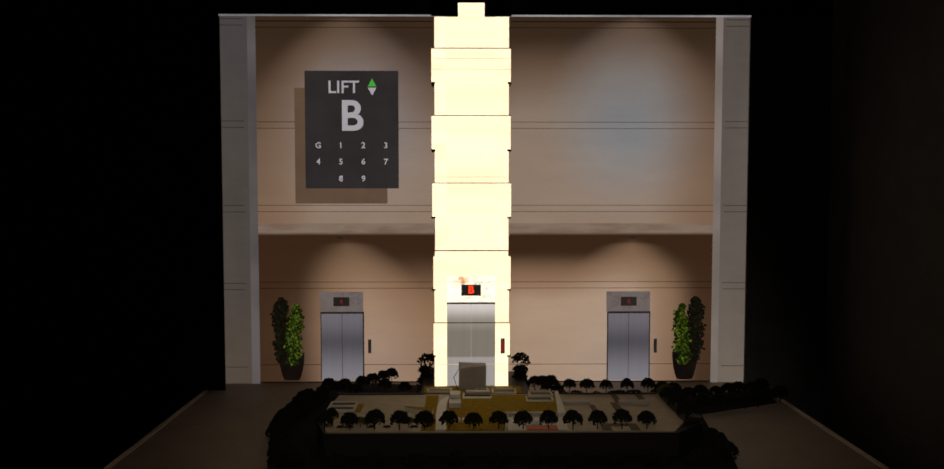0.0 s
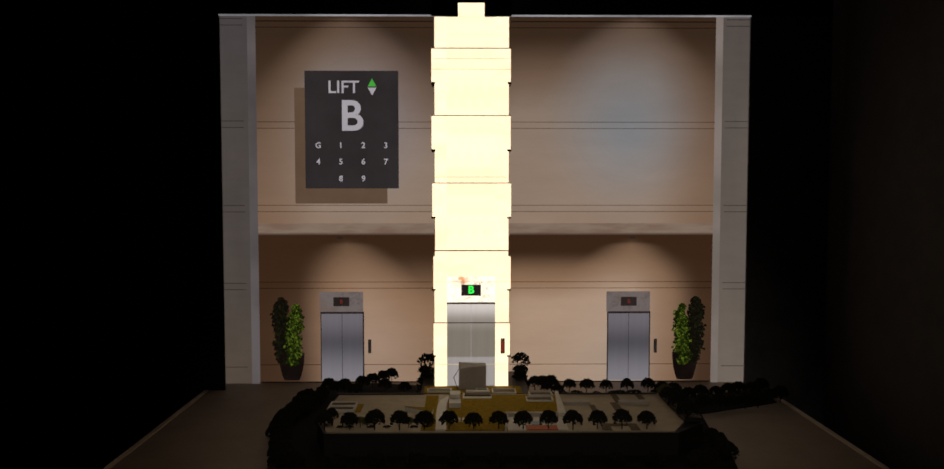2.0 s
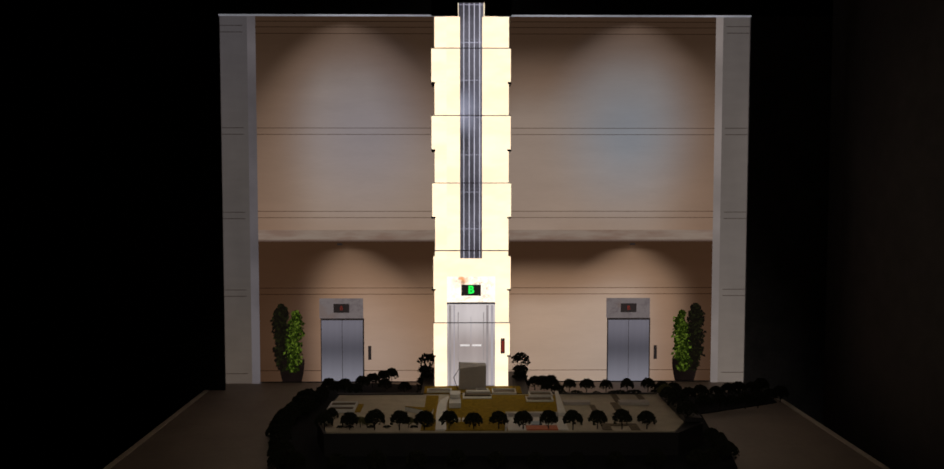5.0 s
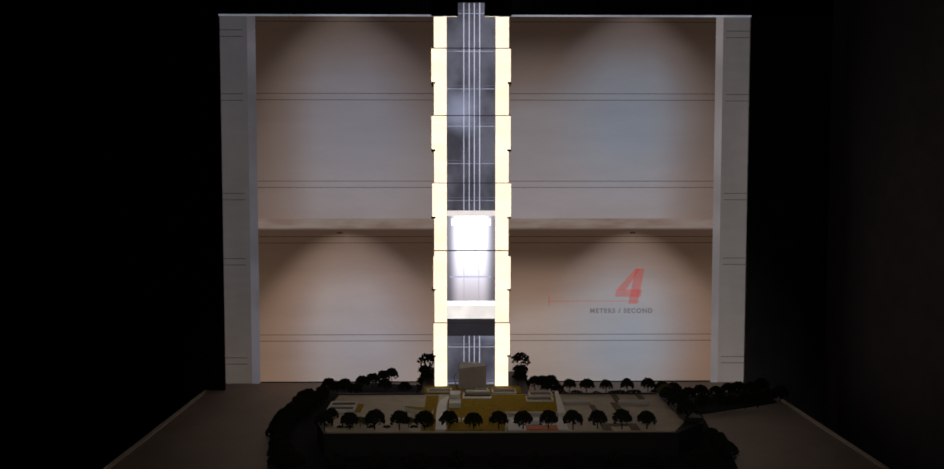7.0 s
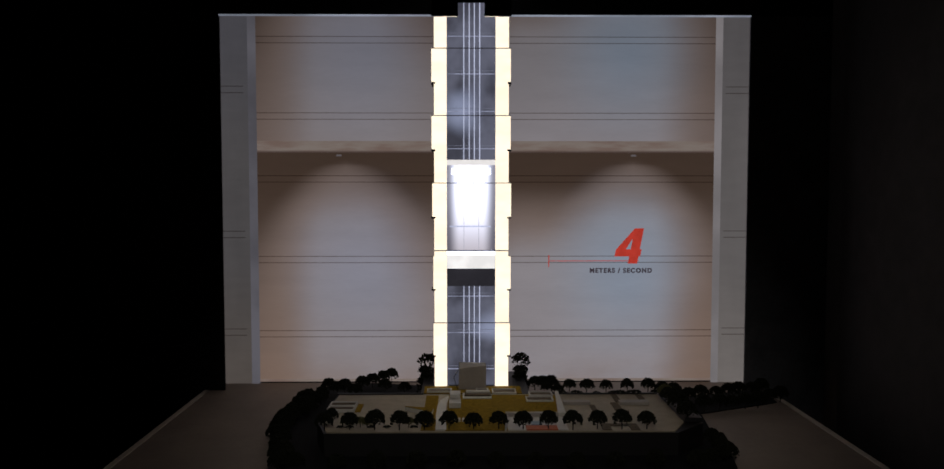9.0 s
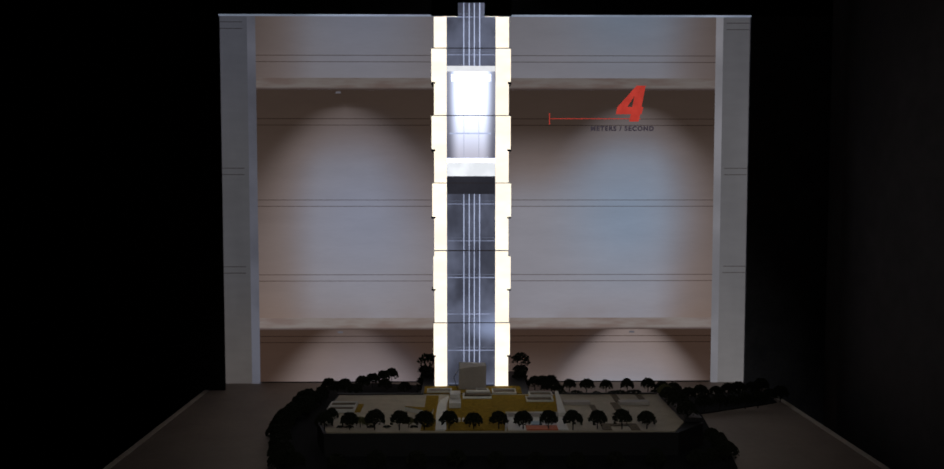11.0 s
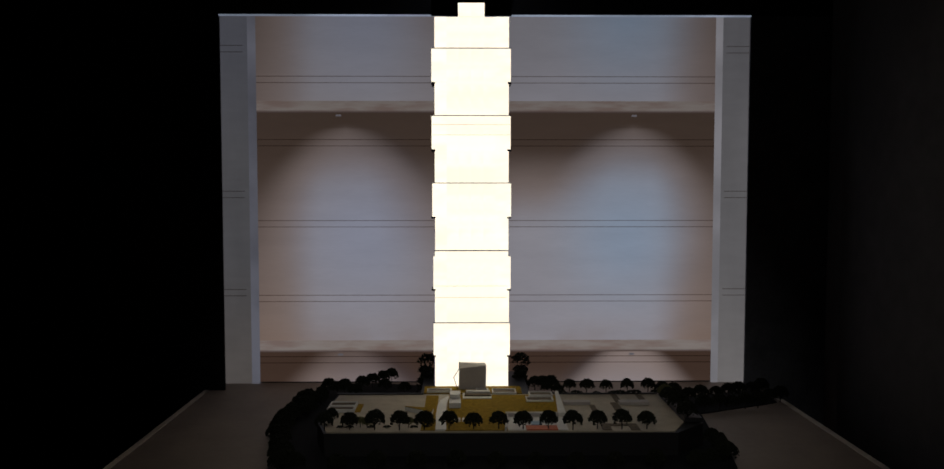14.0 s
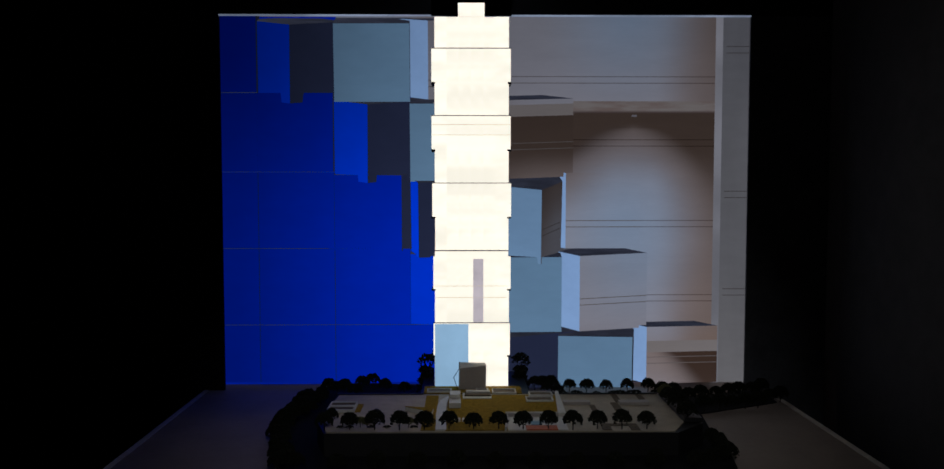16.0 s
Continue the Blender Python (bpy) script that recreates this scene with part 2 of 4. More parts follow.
def lobby_steel_material():
    n = Nodes("projected_lobby_steel")
    x, _, z = n.local()
    g = n.noise(4.0, 3.0, (14, 1, 0.6))
    # reflected light at the foot and a lit top painted into the steel
    col = n.mix(n.ramp(z, 0.165, 0.172), (0.33, 0.305, 0.285), (0.20, 0.175, 0.142))
    col = n.mix(n.ramp(z, 0.25, 0.287), col, (0.27, 0.24, 0.20))
    col = n.mix(n.ramp(z, 0.288, 0.345), col, (0.62, 0.58, 0.53))
    return n.emit(col, n.m('ADD', 0.9, n.m('MULTIPLY', g, 0.2)))


def stone_material(name, base, vein, rust, amount):
    n = Nodes(name)
    a = n.noise(60.0, 8.0, rough=0.8)
    b = n.noise(13.0, 3.0)
    c = n.noise(22.0, 4.0)
    spots = n.m('MULTIPLY', n.ramp(a, 0.47, 0.56), n.ramp(c, 0.36, 0.60))
    col = n.mix(n.m('MULTIPLY', spots, amount), base, vein)
    return n.emit(n.mix(n.m('MULTIPLY', n.ramp(b, 0.54, 0.68), 0.7 * amount), col, rust))


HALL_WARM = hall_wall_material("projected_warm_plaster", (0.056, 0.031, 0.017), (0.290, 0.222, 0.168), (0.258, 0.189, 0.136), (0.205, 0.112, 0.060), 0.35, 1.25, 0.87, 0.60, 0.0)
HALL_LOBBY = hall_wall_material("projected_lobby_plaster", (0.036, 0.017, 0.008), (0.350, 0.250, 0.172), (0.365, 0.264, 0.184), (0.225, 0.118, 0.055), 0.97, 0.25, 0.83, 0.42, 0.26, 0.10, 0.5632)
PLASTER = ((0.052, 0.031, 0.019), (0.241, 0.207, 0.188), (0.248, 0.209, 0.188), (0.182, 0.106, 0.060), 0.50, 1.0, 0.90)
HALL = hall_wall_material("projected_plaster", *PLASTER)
SLAB = slab_material()
# the left pillar's shade and the dimmer tops are painted into these colours
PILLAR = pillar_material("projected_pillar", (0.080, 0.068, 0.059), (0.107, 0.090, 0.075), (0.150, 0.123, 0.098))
PILLAR_SHADED = pillar_material("projected_shaded_pillar", (0.060, 0.053, 0.051), (0.068, 0.058, 0.050), (0.078, 0.061, 0.046))
STRIP_SHADED = glow("projected_shaded_edge", (0.088, 0.077, 0.075), 1.0, 0.25, 3.0)
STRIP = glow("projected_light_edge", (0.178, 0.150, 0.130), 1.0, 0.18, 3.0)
GROOVE = groove_material("projected_groove", (0.68, 0.65, 0.63))
# projected light on the white tower, put in as the panels' own emission
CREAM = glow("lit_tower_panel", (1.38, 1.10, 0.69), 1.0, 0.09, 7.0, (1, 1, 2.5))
CREAM_JOINT = glow("lit_tower_groove", (0.72, 0.52, 0.24), 1.0, 0.2, 9.0)
SHAFT = shaft_material()
RAIL = glow("projected_rail", (0.52, 0.50, 0.56), 1.0, 0.25, 5.0)
RING = glow("projected_ring", (0.30, 0.29, 0.34), 1.0, 0.45, 14.0)
RING_FAINT = glow("projected_faint_ring", (0.15, 0.145, 0.165), 1.0, 0.4, 14.0)
CABIN = cabin_material()
CABIN_WHITE = glow("projected_cabin_lamp", (2.0, 1.95, 2.1), 1.0, 0.05)
CABIN_PLINTH = glow("projected_cabin_sill", (0.98, 0.87, 0.72), 1.0, 0.10, 20.0)
CABIN_TAN = glow("projected_cabin_plinth", (0.86, 0.75, 0.62), 1.0, 0.08, 30.0)
UNDERSHADE = glow("projected_undershade", (0.030, 0.026, 0.027), 1.0, 0.3)
CABIN_LINE = glow("projected_cabin_joint", (0.38, 0.34, 0.34), 1.0, 0.1)
CABIN_DIM = glow("projected_cabin_return", (0.30, 0.26, 0.24), 1.0, 0.15, 8.0)
CABIN_RAIL = glow("projected_cabin_rail", (0.78, 0.72, 0.66), 1.0, 0.1)
CABIN_VIEW = lobby_cabin_material()
STEEL = steel_material()
DOOR_STEEL = lobby_steel_material()
DARK = glow("projected_dark", (0.020, 0.015, 0.013), 1.0, 0.2)
SPOT_PALE = glow("projected_spot_lens", (0.105, 0.085, 0.075), 1.0, 0.1)
STONE = stone_material("projected_marble", (0.142, 0.118, 0.108), (0.085, 0.066, 0.064), (0.13, 0.085, 0.062), 0.55)


def lit_marble_material():
    """White marble, speckled and rusty round the display."""
    n = Nodes("lit_marble")
    x, _, z = n.local()
    def near(cx, cz, r0, r1):
        r = n.m('POWER', n.m('ADD', n.m('POWER', n.m('MULTIPLY', n.m('SUBTRACT', x, cx), 0.75), 2.0), n.m('POWER', n.m('SUBTRACT', z, cz), 2.0)), 0.5)
        return n.ramp(r, r0, r1)
    a, b, c = n.noise(75.0, 8.0, rough=0.85), n.noise(40.0, 5.0), n.noise(24.0, 4.0)
    specks = n.m('MULTIPLY', n.ramp(a, 0.48, 0.55), n.m('MULTIPLY', n.ramp(c, 0.36, 0.58), near(tx(784), tz(484), 0.075, 0.022)))
    col = n.mix(n.m('MULTIPLY', near(tx(766), tz(466), 0.030, 0.004), n.ramp(b, 0.36, 0.60)), (1.45, 1.26, 0.95), (0.98, 0.42, 0.16))
    return n.emit(n.mix(n.m('MULTIPLY', specks, 0.95), col, (0.24, 0.17, 0.12)))


STONE_LIT = lit_marble_material()
RED_DIM = glow("projected_red_dim", (0.16, 0.02, 0.012))


def leaf_material(name, dim, lit):
    n = Nodes(name)
    g = n.nt.nodes.new("ShaderNodeNewGeometry")
    return n.emit(n.mix(n.m('POWER', g.outputs["Random Per Island"], 4.0), dim, lit))


LEAF = leaf_material("projected_leaf", (0.005, 0.009, 0.001), (0.095, 0.140, 0.014))
LEAF_SHADED = leaf_material("projected_leaf_shaded", (0.004, 0.003, 0.002), (0.012, 0.013, 0.004))
VASE = glow("projected_vase", (0.008, 0.005, 0.004), 1.0, 0.4)
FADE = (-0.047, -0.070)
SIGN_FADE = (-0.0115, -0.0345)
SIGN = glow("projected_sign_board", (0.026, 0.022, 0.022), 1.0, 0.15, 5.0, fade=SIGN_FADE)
SIGN_SHADE = glow("projected_sign_shadow", (0.105, 0.066, 0.040), 1.0, 0.1, 5.0, fade=(-0.0050, -0.0245))
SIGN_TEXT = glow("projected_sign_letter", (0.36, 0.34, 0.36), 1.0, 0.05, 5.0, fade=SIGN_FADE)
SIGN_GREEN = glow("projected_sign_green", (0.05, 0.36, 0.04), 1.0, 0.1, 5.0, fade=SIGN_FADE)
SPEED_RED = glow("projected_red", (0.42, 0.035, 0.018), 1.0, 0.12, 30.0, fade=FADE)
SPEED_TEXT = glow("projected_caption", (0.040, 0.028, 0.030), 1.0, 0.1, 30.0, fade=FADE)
LED_RED = glow("led_red", (1.3, 0.07, 0.02), 1.0, 0.05)
LED_GREEN = glow("led_green", (0.03, 1.1, 0.10), 1.0, 0.05)


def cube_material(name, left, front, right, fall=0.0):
    """A face of a projected cube, light from the left painted in: its colour goes with the way that it faces."""
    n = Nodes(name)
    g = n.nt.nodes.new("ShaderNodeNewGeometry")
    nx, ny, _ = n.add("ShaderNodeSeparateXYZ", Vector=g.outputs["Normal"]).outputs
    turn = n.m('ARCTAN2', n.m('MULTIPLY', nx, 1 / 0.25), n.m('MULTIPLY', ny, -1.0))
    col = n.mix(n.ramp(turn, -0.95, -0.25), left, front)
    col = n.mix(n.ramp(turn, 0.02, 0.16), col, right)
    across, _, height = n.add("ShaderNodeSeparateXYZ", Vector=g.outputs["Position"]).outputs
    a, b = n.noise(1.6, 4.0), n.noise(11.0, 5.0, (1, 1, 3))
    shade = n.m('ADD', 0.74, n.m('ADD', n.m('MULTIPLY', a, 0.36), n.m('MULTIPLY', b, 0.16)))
    # painted falloff: the faces darken towards the screen's left edge
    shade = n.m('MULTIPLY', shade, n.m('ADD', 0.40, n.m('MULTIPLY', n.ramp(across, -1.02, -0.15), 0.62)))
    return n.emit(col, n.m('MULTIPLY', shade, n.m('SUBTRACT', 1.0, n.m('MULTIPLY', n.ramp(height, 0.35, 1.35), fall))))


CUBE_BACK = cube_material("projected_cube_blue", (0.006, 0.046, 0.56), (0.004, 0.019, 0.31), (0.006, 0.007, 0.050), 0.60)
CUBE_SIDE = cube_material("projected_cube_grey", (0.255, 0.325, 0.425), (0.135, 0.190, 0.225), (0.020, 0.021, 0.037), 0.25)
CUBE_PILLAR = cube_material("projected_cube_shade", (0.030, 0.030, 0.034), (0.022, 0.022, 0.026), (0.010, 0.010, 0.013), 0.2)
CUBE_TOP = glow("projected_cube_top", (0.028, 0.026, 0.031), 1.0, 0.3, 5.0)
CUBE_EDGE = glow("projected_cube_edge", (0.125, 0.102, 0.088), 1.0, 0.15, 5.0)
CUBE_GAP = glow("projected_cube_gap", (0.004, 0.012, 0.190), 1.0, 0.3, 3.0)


def cube_front_material():
    """The hall's plaster on the front of a cube, the shade of turning away painted in."""
    n = Nodes("projected_cube_plaster")
    lx, _, lz = n.local()
    place = n.add("ShaderNodeSeparateXYZ", Vector=n.nt.nodes.new("ShaderNodeObjectInfo").outputs["Location"]).outputs
    x = n.m('ADD', n.m('MULTIPLY', n.m('ADD', n.m('ADD', lx, place[0]), 0.0898), 1.037), -0.0898)
    z = n.m('ADD', n.m('MULTIPLY', n.m('SUBTRACT', n.m('ADD', lz, place[2]), 0.7305), 1.037), 0.7305)
    d = n.m('FLOORED_MODULO', n.m('SUBTRACT', RUN_END + 7 * STOREY, z), STOREY)
    lag = n.m('MULTIPLY', n.m('SUBTRACT', LEVEL, n.m('ADD', z, d)), DEEP)
    deep = n.m('MAXIMUM', n.m('ADD', d, lag), 0.001)
    col, strength = hall_light(n, x, deep, z, *PLASTER)
    col = n.mix(n.m('GREATER_THAN', d, STOREY - 0.044), col, (0.185, 0.140, 0.105))
    for v in (0.074, 0.098, 0.380, 0.404, 0.665, 0.689):
        col = n.mix(n.m('LESS_THAN', n.m('ABSOLUTE', n.m('SUBTRACT', deep, v)), 0.0014), col, (0.095, 0.070, 0.052))
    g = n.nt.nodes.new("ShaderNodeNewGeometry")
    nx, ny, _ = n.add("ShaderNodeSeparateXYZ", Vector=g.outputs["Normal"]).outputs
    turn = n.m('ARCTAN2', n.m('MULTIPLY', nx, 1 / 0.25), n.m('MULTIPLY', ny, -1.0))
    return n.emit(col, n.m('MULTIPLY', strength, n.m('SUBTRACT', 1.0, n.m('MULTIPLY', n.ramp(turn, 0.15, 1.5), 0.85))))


CUBE_FRONT = cube_front_material()
TOWER_GREY = glow("lit_tower_grey", (0.36, 0.47, 0.50), 1.0, 0.1, 4.0)
TOWER_BROWN = glow("lit_tower_brown", (0.62, 0.47, 0.38), 1.0, 0.2, 6.0)

BLACK = painted("black_cloth", (0.0045, 0.0044, 0.0043), 0.95, 0.3, 12.0)
ROOM = painted("dark_brown_wall_paint", (0.072, 0.066, 0.063), 0.85, 0.25, 2.0)
ROOM_LEFT = painted("black_wall_paint", (0.003, 0.003, 0.003), 0.9, 0.25, 2.0)
CARPET = painted("dark_carpet", (0.03, 0.027, 0.025), 0.95, 0.3, 30.0)
TABLE_TOP = painted("grey_laminate", (0.33, 0.265, 0.21), 0.6, 0.12, 6.0, 0.0003)
MODEL_EDGE = painted("black_acrylic_edge", (0.011, 0.010, 0.0095), 0.5, 0.2, 30.0, 0.0003)
ASPHALT = painted("model_asphalt", (0.010, 0.010, 0.010), 0.9, 0.3, 60.0, gloss=0.15)
PLAZA = painted("model_plaza_board", (0.42, 0.355, 0.25), 0.7, 0.12, 25.0, 0.0004)
WHITE = painted("white_model_board", (0.62, 0.59, 0.53), 0.6, 0.08, 25.0, 0.0003)
LAWN = painted("olive_flock", (0.27, 0.172, 0.012), 0.95, 0.35, 120.0, 0.002, 0.05)
BROWN = painted("brown_deck", (0.12, 0.085, 0.04), 0.8, 0.3, 80.0, 0.0006)
ORANGE = painted("orange_deck", (0.55, 0.13, 0.04), 0.7, 0.2, 60.0)
BARK = painted("model_bark", (0.020, 0.016, 0.012), 0.9, 0.4, 200.0)
FOLIAGE = painted("dark_model_foliage", (0.016, 0.017, 0.009), 0.9, 0.5, 300.0, 0.002, 0.1)
FOLIAGE_GREEN = painted("olive_model_foliage", (0.075, 0.070, 0.018), 0.9, 0.4, 300.0, 0.002)
GREY_BOARD = painted("grey_model_board", (0.40, 0.36, 0.31), 0.65, 0.10, 18.0, 0.0003)

# ---- the dark room ----
tagged(part("floor", box(-3.9, 1.6, -5.2, 0.6, FLOOR - 0.1, FLOOR), CARPET), "dark carpet of the show room", "floor", kind="structure")
tagged(part("ceiling", box(-3.9, 1.6, -5.2, 0.6, 2.6, 2.7), BLACK), "black painted show room ceiling", "ceiling", kind="structure")
tagged(part("wall_back", box(-3.9, 1.6, 0.5, 0.6, FLOOR, 2.6), BLACK), "black back wall of the show room", "wall", kind="structure")
tagged(part("wall_camera", box(-3.9, 1.6, -5.2, -5.1, FLOOR, 2.6), BLACK), "black rear wall of the show room", "wall", kind="structure")
tagged(part("wall_left", box(-3.9, -3.8, -5.1, 0.5, FLOOR, 2.6), ROOM_LEFT), "black side wall of the show room", "wall", kind="structure")
tagged(part("wall_right", box(1.5, 1.6, -5.1, 0.5, FLOOR, 2.6), ROOM), "dark brown side wall of the show room", "wall", kind="structure")
tagged(part("wall_return", box(1.27, 1.5, -5.1, -0.20, FLOOR, 2.6), ROOM), "dark brown panelled side wall beside the display", "wall", kind="structure")

# added mask with the opening of the screen: stands in for the dark room
surround = thing("screen_surround", "added black mask panels round the projection screen", "surround", kind="structure")
part("header_panel", box(-3.0, 1.25, -0.140, -0.130, 1.3600, 2.5), BLACK, surround)
part("wing_panel", box(-3.0, -0.9600, -0.140, -0.130, FLOOR, 1.3600), BLACK, surround)
part("wing_panel", box(0.9535, 1.25, -0.140, -0.130, FLOOR, 1.3600), painted("dark_grey_cloth", (0.10, 0.10, 0.108), 0.95, 0.3, 12.0), surround)
# the projector's overspill on this edge is put in as emission
part("lit_lip", box(-0.9600, 0.9535, -0.143, -0.1305, 1.3580, 1.3620), glow("lit_screen_edge", (0.22, 0.22, 0.23), 1.0, 0.35, 4.0), surround, "thin edge over the screen, overspill painted as glow")
tagged(part("screen", box(-1.02, 1.02, 0.16, 0.19, FLOOR, 1.42), WHITE), "white projection screen behind the model table", "screen", kind="structure")

# ---- the model table ----
table = thing("model_table", "wide grey laminate table carrying the tower model", "table")
part("tabletop", box(-1.03, 1.03, -1.35, -0.022, TABLE - 0.04, TABLE, 0.003), TABLE_TOP, table)
part("front_panel", box(-1.0, 1.0, -1.32, -1.29, FLOOR, TABLE - 0.04), BLACK, table)
for x in (-1.0, 0.97):
    part("side_panel", box(x, x + 0.03, -1.29, -0.10, FLOOR, TABLE - 0.04), BLACK, table)

for x in (-1.029, 1.021):
    part("edge_trim", box(x - 0.004, x + 0.012, -1.345, -0.145, TABLE, TABLE + 0.003), painted("pale_edging", (0.72, 0.64, 0.54), 0.5, 0.1), table, "pale edging strip")
# dark strip put in for the shadow line at the screen's foot
part("back_strip", box(-0.98, 0.98, -0.026, -0.0225, TABLE, TABLE + 0.0035), MODEL_EDGE, table, "painted shadow line along the screen")

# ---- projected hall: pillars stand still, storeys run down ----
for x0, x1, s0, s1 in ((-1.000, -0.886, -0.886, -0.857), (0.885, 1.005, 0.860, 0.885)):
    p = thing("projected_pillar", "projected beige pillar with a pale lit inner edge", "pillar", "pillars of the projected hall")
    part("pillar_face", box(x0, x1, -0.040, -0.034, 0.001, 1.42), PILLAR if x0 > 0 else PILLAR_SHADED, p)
    part("lit_edge", box(s0, s1, -0.043, -0.0350, 0.001, 1.42), STRIP if x0 > 0 else STRIP_SHADED, p, "pale lit vertical edge")


def groove_pair(parent, v_from_slab, x0, x1, y, single=False):
    for gap in (0.0, 0.024)[:1 if single else 2]:
        z = -v_from_slab - gap
        part("groove", box(x0, x1, y - 0.001, y, z - 0.0016, z + 0.0012), GROOVE, parent)


JOINTS = []


def storey(n):
    ground = n == 0
    name = "lobby_storey" if ground else "storey"
    label = ("projected lobby storey with marble-framed lift doors and potted plants" if ground
             else "projected beige storey wall under two ceiling spots")
    s = thing(name, label, "storey", "projected storeys")
    y = -0.0007 * n
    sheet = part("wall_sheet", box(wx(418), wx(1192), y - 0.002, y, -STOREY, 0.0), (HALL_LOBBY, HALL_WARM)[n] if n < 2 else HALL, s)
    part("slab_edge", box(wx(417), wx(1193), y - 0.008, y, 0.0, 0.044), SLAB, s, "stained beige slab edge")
    for u in (565, 1051):
        bm = bmesh.new()
        bmesh.ops.create_cone(bm, cap_ends=True, segments=14, radius1=0.011, radius2=0.009, depth=0.007, matrix=Matrix.Translation((wx(u), y - 0.005, -0.010)) @ Matrix.Diagonal((1, 0.4, 1, 1)))
        part("ceiling_spot", bm, DARK if n < 2 else SPOT_PALE, s, "small round ceiling spot")
    # fine joints of the deeper wall, which lag behind the slab, and of the pillars
    joints = new("wall_joints")
    joints.parent = s
    for v in {0: (0.180, 0.499), 1: (0.038, 0.415, 0.730), 2: (0.325, 0.655), 3: (0.150, 0.475, 0.805)}.get(n, (0.0735, 0.380, 0.665)):
        groove_pair(joints, v, wx(426), wx(1185), y - 0.0025, ground and v > 0.4)
    for v in {0: (0.180, 0.499), 1: (0.105, 0.482, 0.797), 2: (0.165, 0.400, 0.770), 3: (0.185, 0.400, 0.770)}.get(n, (0.295, 0.665)):
        for a, b in ((358, 409), (1203, 1250)):
            groove_pair(s, v, wx(a, -0.04), wx(b, -0.04), -0.0405, ground and v > 0.4)
    JOINTS.append(joints)
    return s


STOREYS = [storey(n) for n in range(10)]


def side_lift(parent, u):
    """A lift door of the lobby picture, its middle at raster u."""
    x, base = wx(u), -0.5598
    lift = part("lift_frame", box(x - 0.083, x + 0.083, -0.006, -0.0025, base, base + 0.266), DARK, parent, "dark lift door frame")
    for k in (0, 1):
        bm = box(0, 0.0775, -0.0035, 0, 0, 0.258, 0.0008)
        d = part("door_leaf", bm, STEEL, lift, "brushed steel door leaf")
        d.location = (x - 0.079 + k * 0.0795, -0.0062, base)
    part("marble_header", box(x - 0.086, x + 0.080, -0.010, -0.0025, base + 0.266, base + 0.342), STONE, lift, "grey marble lintel")
    part("floor_display", box(x - 0.032, x + 0.028, -0.012, -0.010, base + 0.288, base + 0.322), DARK, lift, "dark floor display")
    lettering("display_digit", "B", x - 0.002, -0.0125, base + 0.305, 0.022, RED_DIM, lift)
    part("call_button", box(x + 0.098, x + 0.110, -0.006, -0.0025, base + 0.105, base + 0.158), DARK, parent, "dark call button plate")


def potted_plant(parent, u, side):
    x, base = wx(u), -0.5598
    bm = bmesh.new()
    rings = [(0.0, 0.027), (0.004, 0.031), (0.02, 0.037), (0.05, 0.044), (0.08, 0.048), (0.105, 0.049)]
    prev = None
    for h, r in rings:
        ring = [bm.verts.new((x + r * math.cos(k * math.tau / 16), -0.012 + 0.2 * r * math.sin(k * math.tau / 16), base + 0.003 + h)) for k in range(16)]
        if prev:
            for k in range(16):
                bm.faces.new((prev[k], prev[(k + 1) % 16], ring[(k + 1) % 16], ring[k]))
        prev = ring
    bm.faces.new(prev)
    pot = part("plant_pot", bm, VASE, parent, "tall dark plant pot", True)
    rng = random.Random(int(u))
    # the first stem is the plant's shaded side and shadow, painted dark
    for stem, (dx, height, wide, mat) in enumerate(((-0.036 * side, 0.325, 0.042, LEAF_SHADED), (0.018 * side, 0.300, 0.034, LEAF))):
        bm = bmesh.new()
        lumps = [(rng.uniform(0.1, 0.95), rng.uniform(-0.010, 0.010)) for _ in range(9)]
        for _ in range(1300 if stem else 2400):
            h = rng.random()
            w = wide * math.sqrt(max(0.0, 1 - h ** 4)) * (0.72 + 0.28 * min(1, h * 4))
            lean = sum(b * math.exp(-((h - a) / 0.07) ** 2) for a, b in lumps)
            px = x + dx * (0.45 + 0.55 * min(1, h * 1.8)) + lean + w * (rng.random() + rng.random() - 1.0)
            pz = base + 0.070 + h * (height - 0.070)
            a, ln = rng.uniform(-2.6, -0.5), rng.uniform(0.007, 0.016)
            c, sn = math.cos(a), math.sin(a)
            yy = -0.010 - 0.010 * rng.random() - 0.004 * stem
            pts = [(0, 0), (ln * 0.45, ln * 0.34), (ln, 0), (ln * 0.45, -ln * 0.34)]
            bm.faces.new([bm.verts.new((px + c * p - sn * q, yy - (0.003 if i == 1 else 0), pz + sn * p + c * q)) for i, (p, q) in enumerate(pts)])
        part("foliage", bm, mat, pot, "leafy upright green stem")


for u in (568, 1046):
    side_lift(STOREYS[0], u)
potted_plant(STOREYS[0], 484, 1)
potted_plant(STOREYS[0], 1140, -1)

# ---- lift sign, which fades away ----
sign = thing("lift_sign", "projected black lift sign board with pale floor letters", "sign")
part("board", box(wx(509.5, -0.0075), wx(663, -0.0075), -0.002, 0, wz(313, -0.0075), wz(118, -0.0075)), SIGN, sign)
# the board's shadow on the wall, painted as an offset brown sheet
part("board_shadow", box(wx(492, -0.0075), wx(644, -0.0075), 0.003, 0.004, wz(338, -0.0075), wz(146, -0.0075)), SIGN_SHADE, sign, "painted brown shadow of the board")
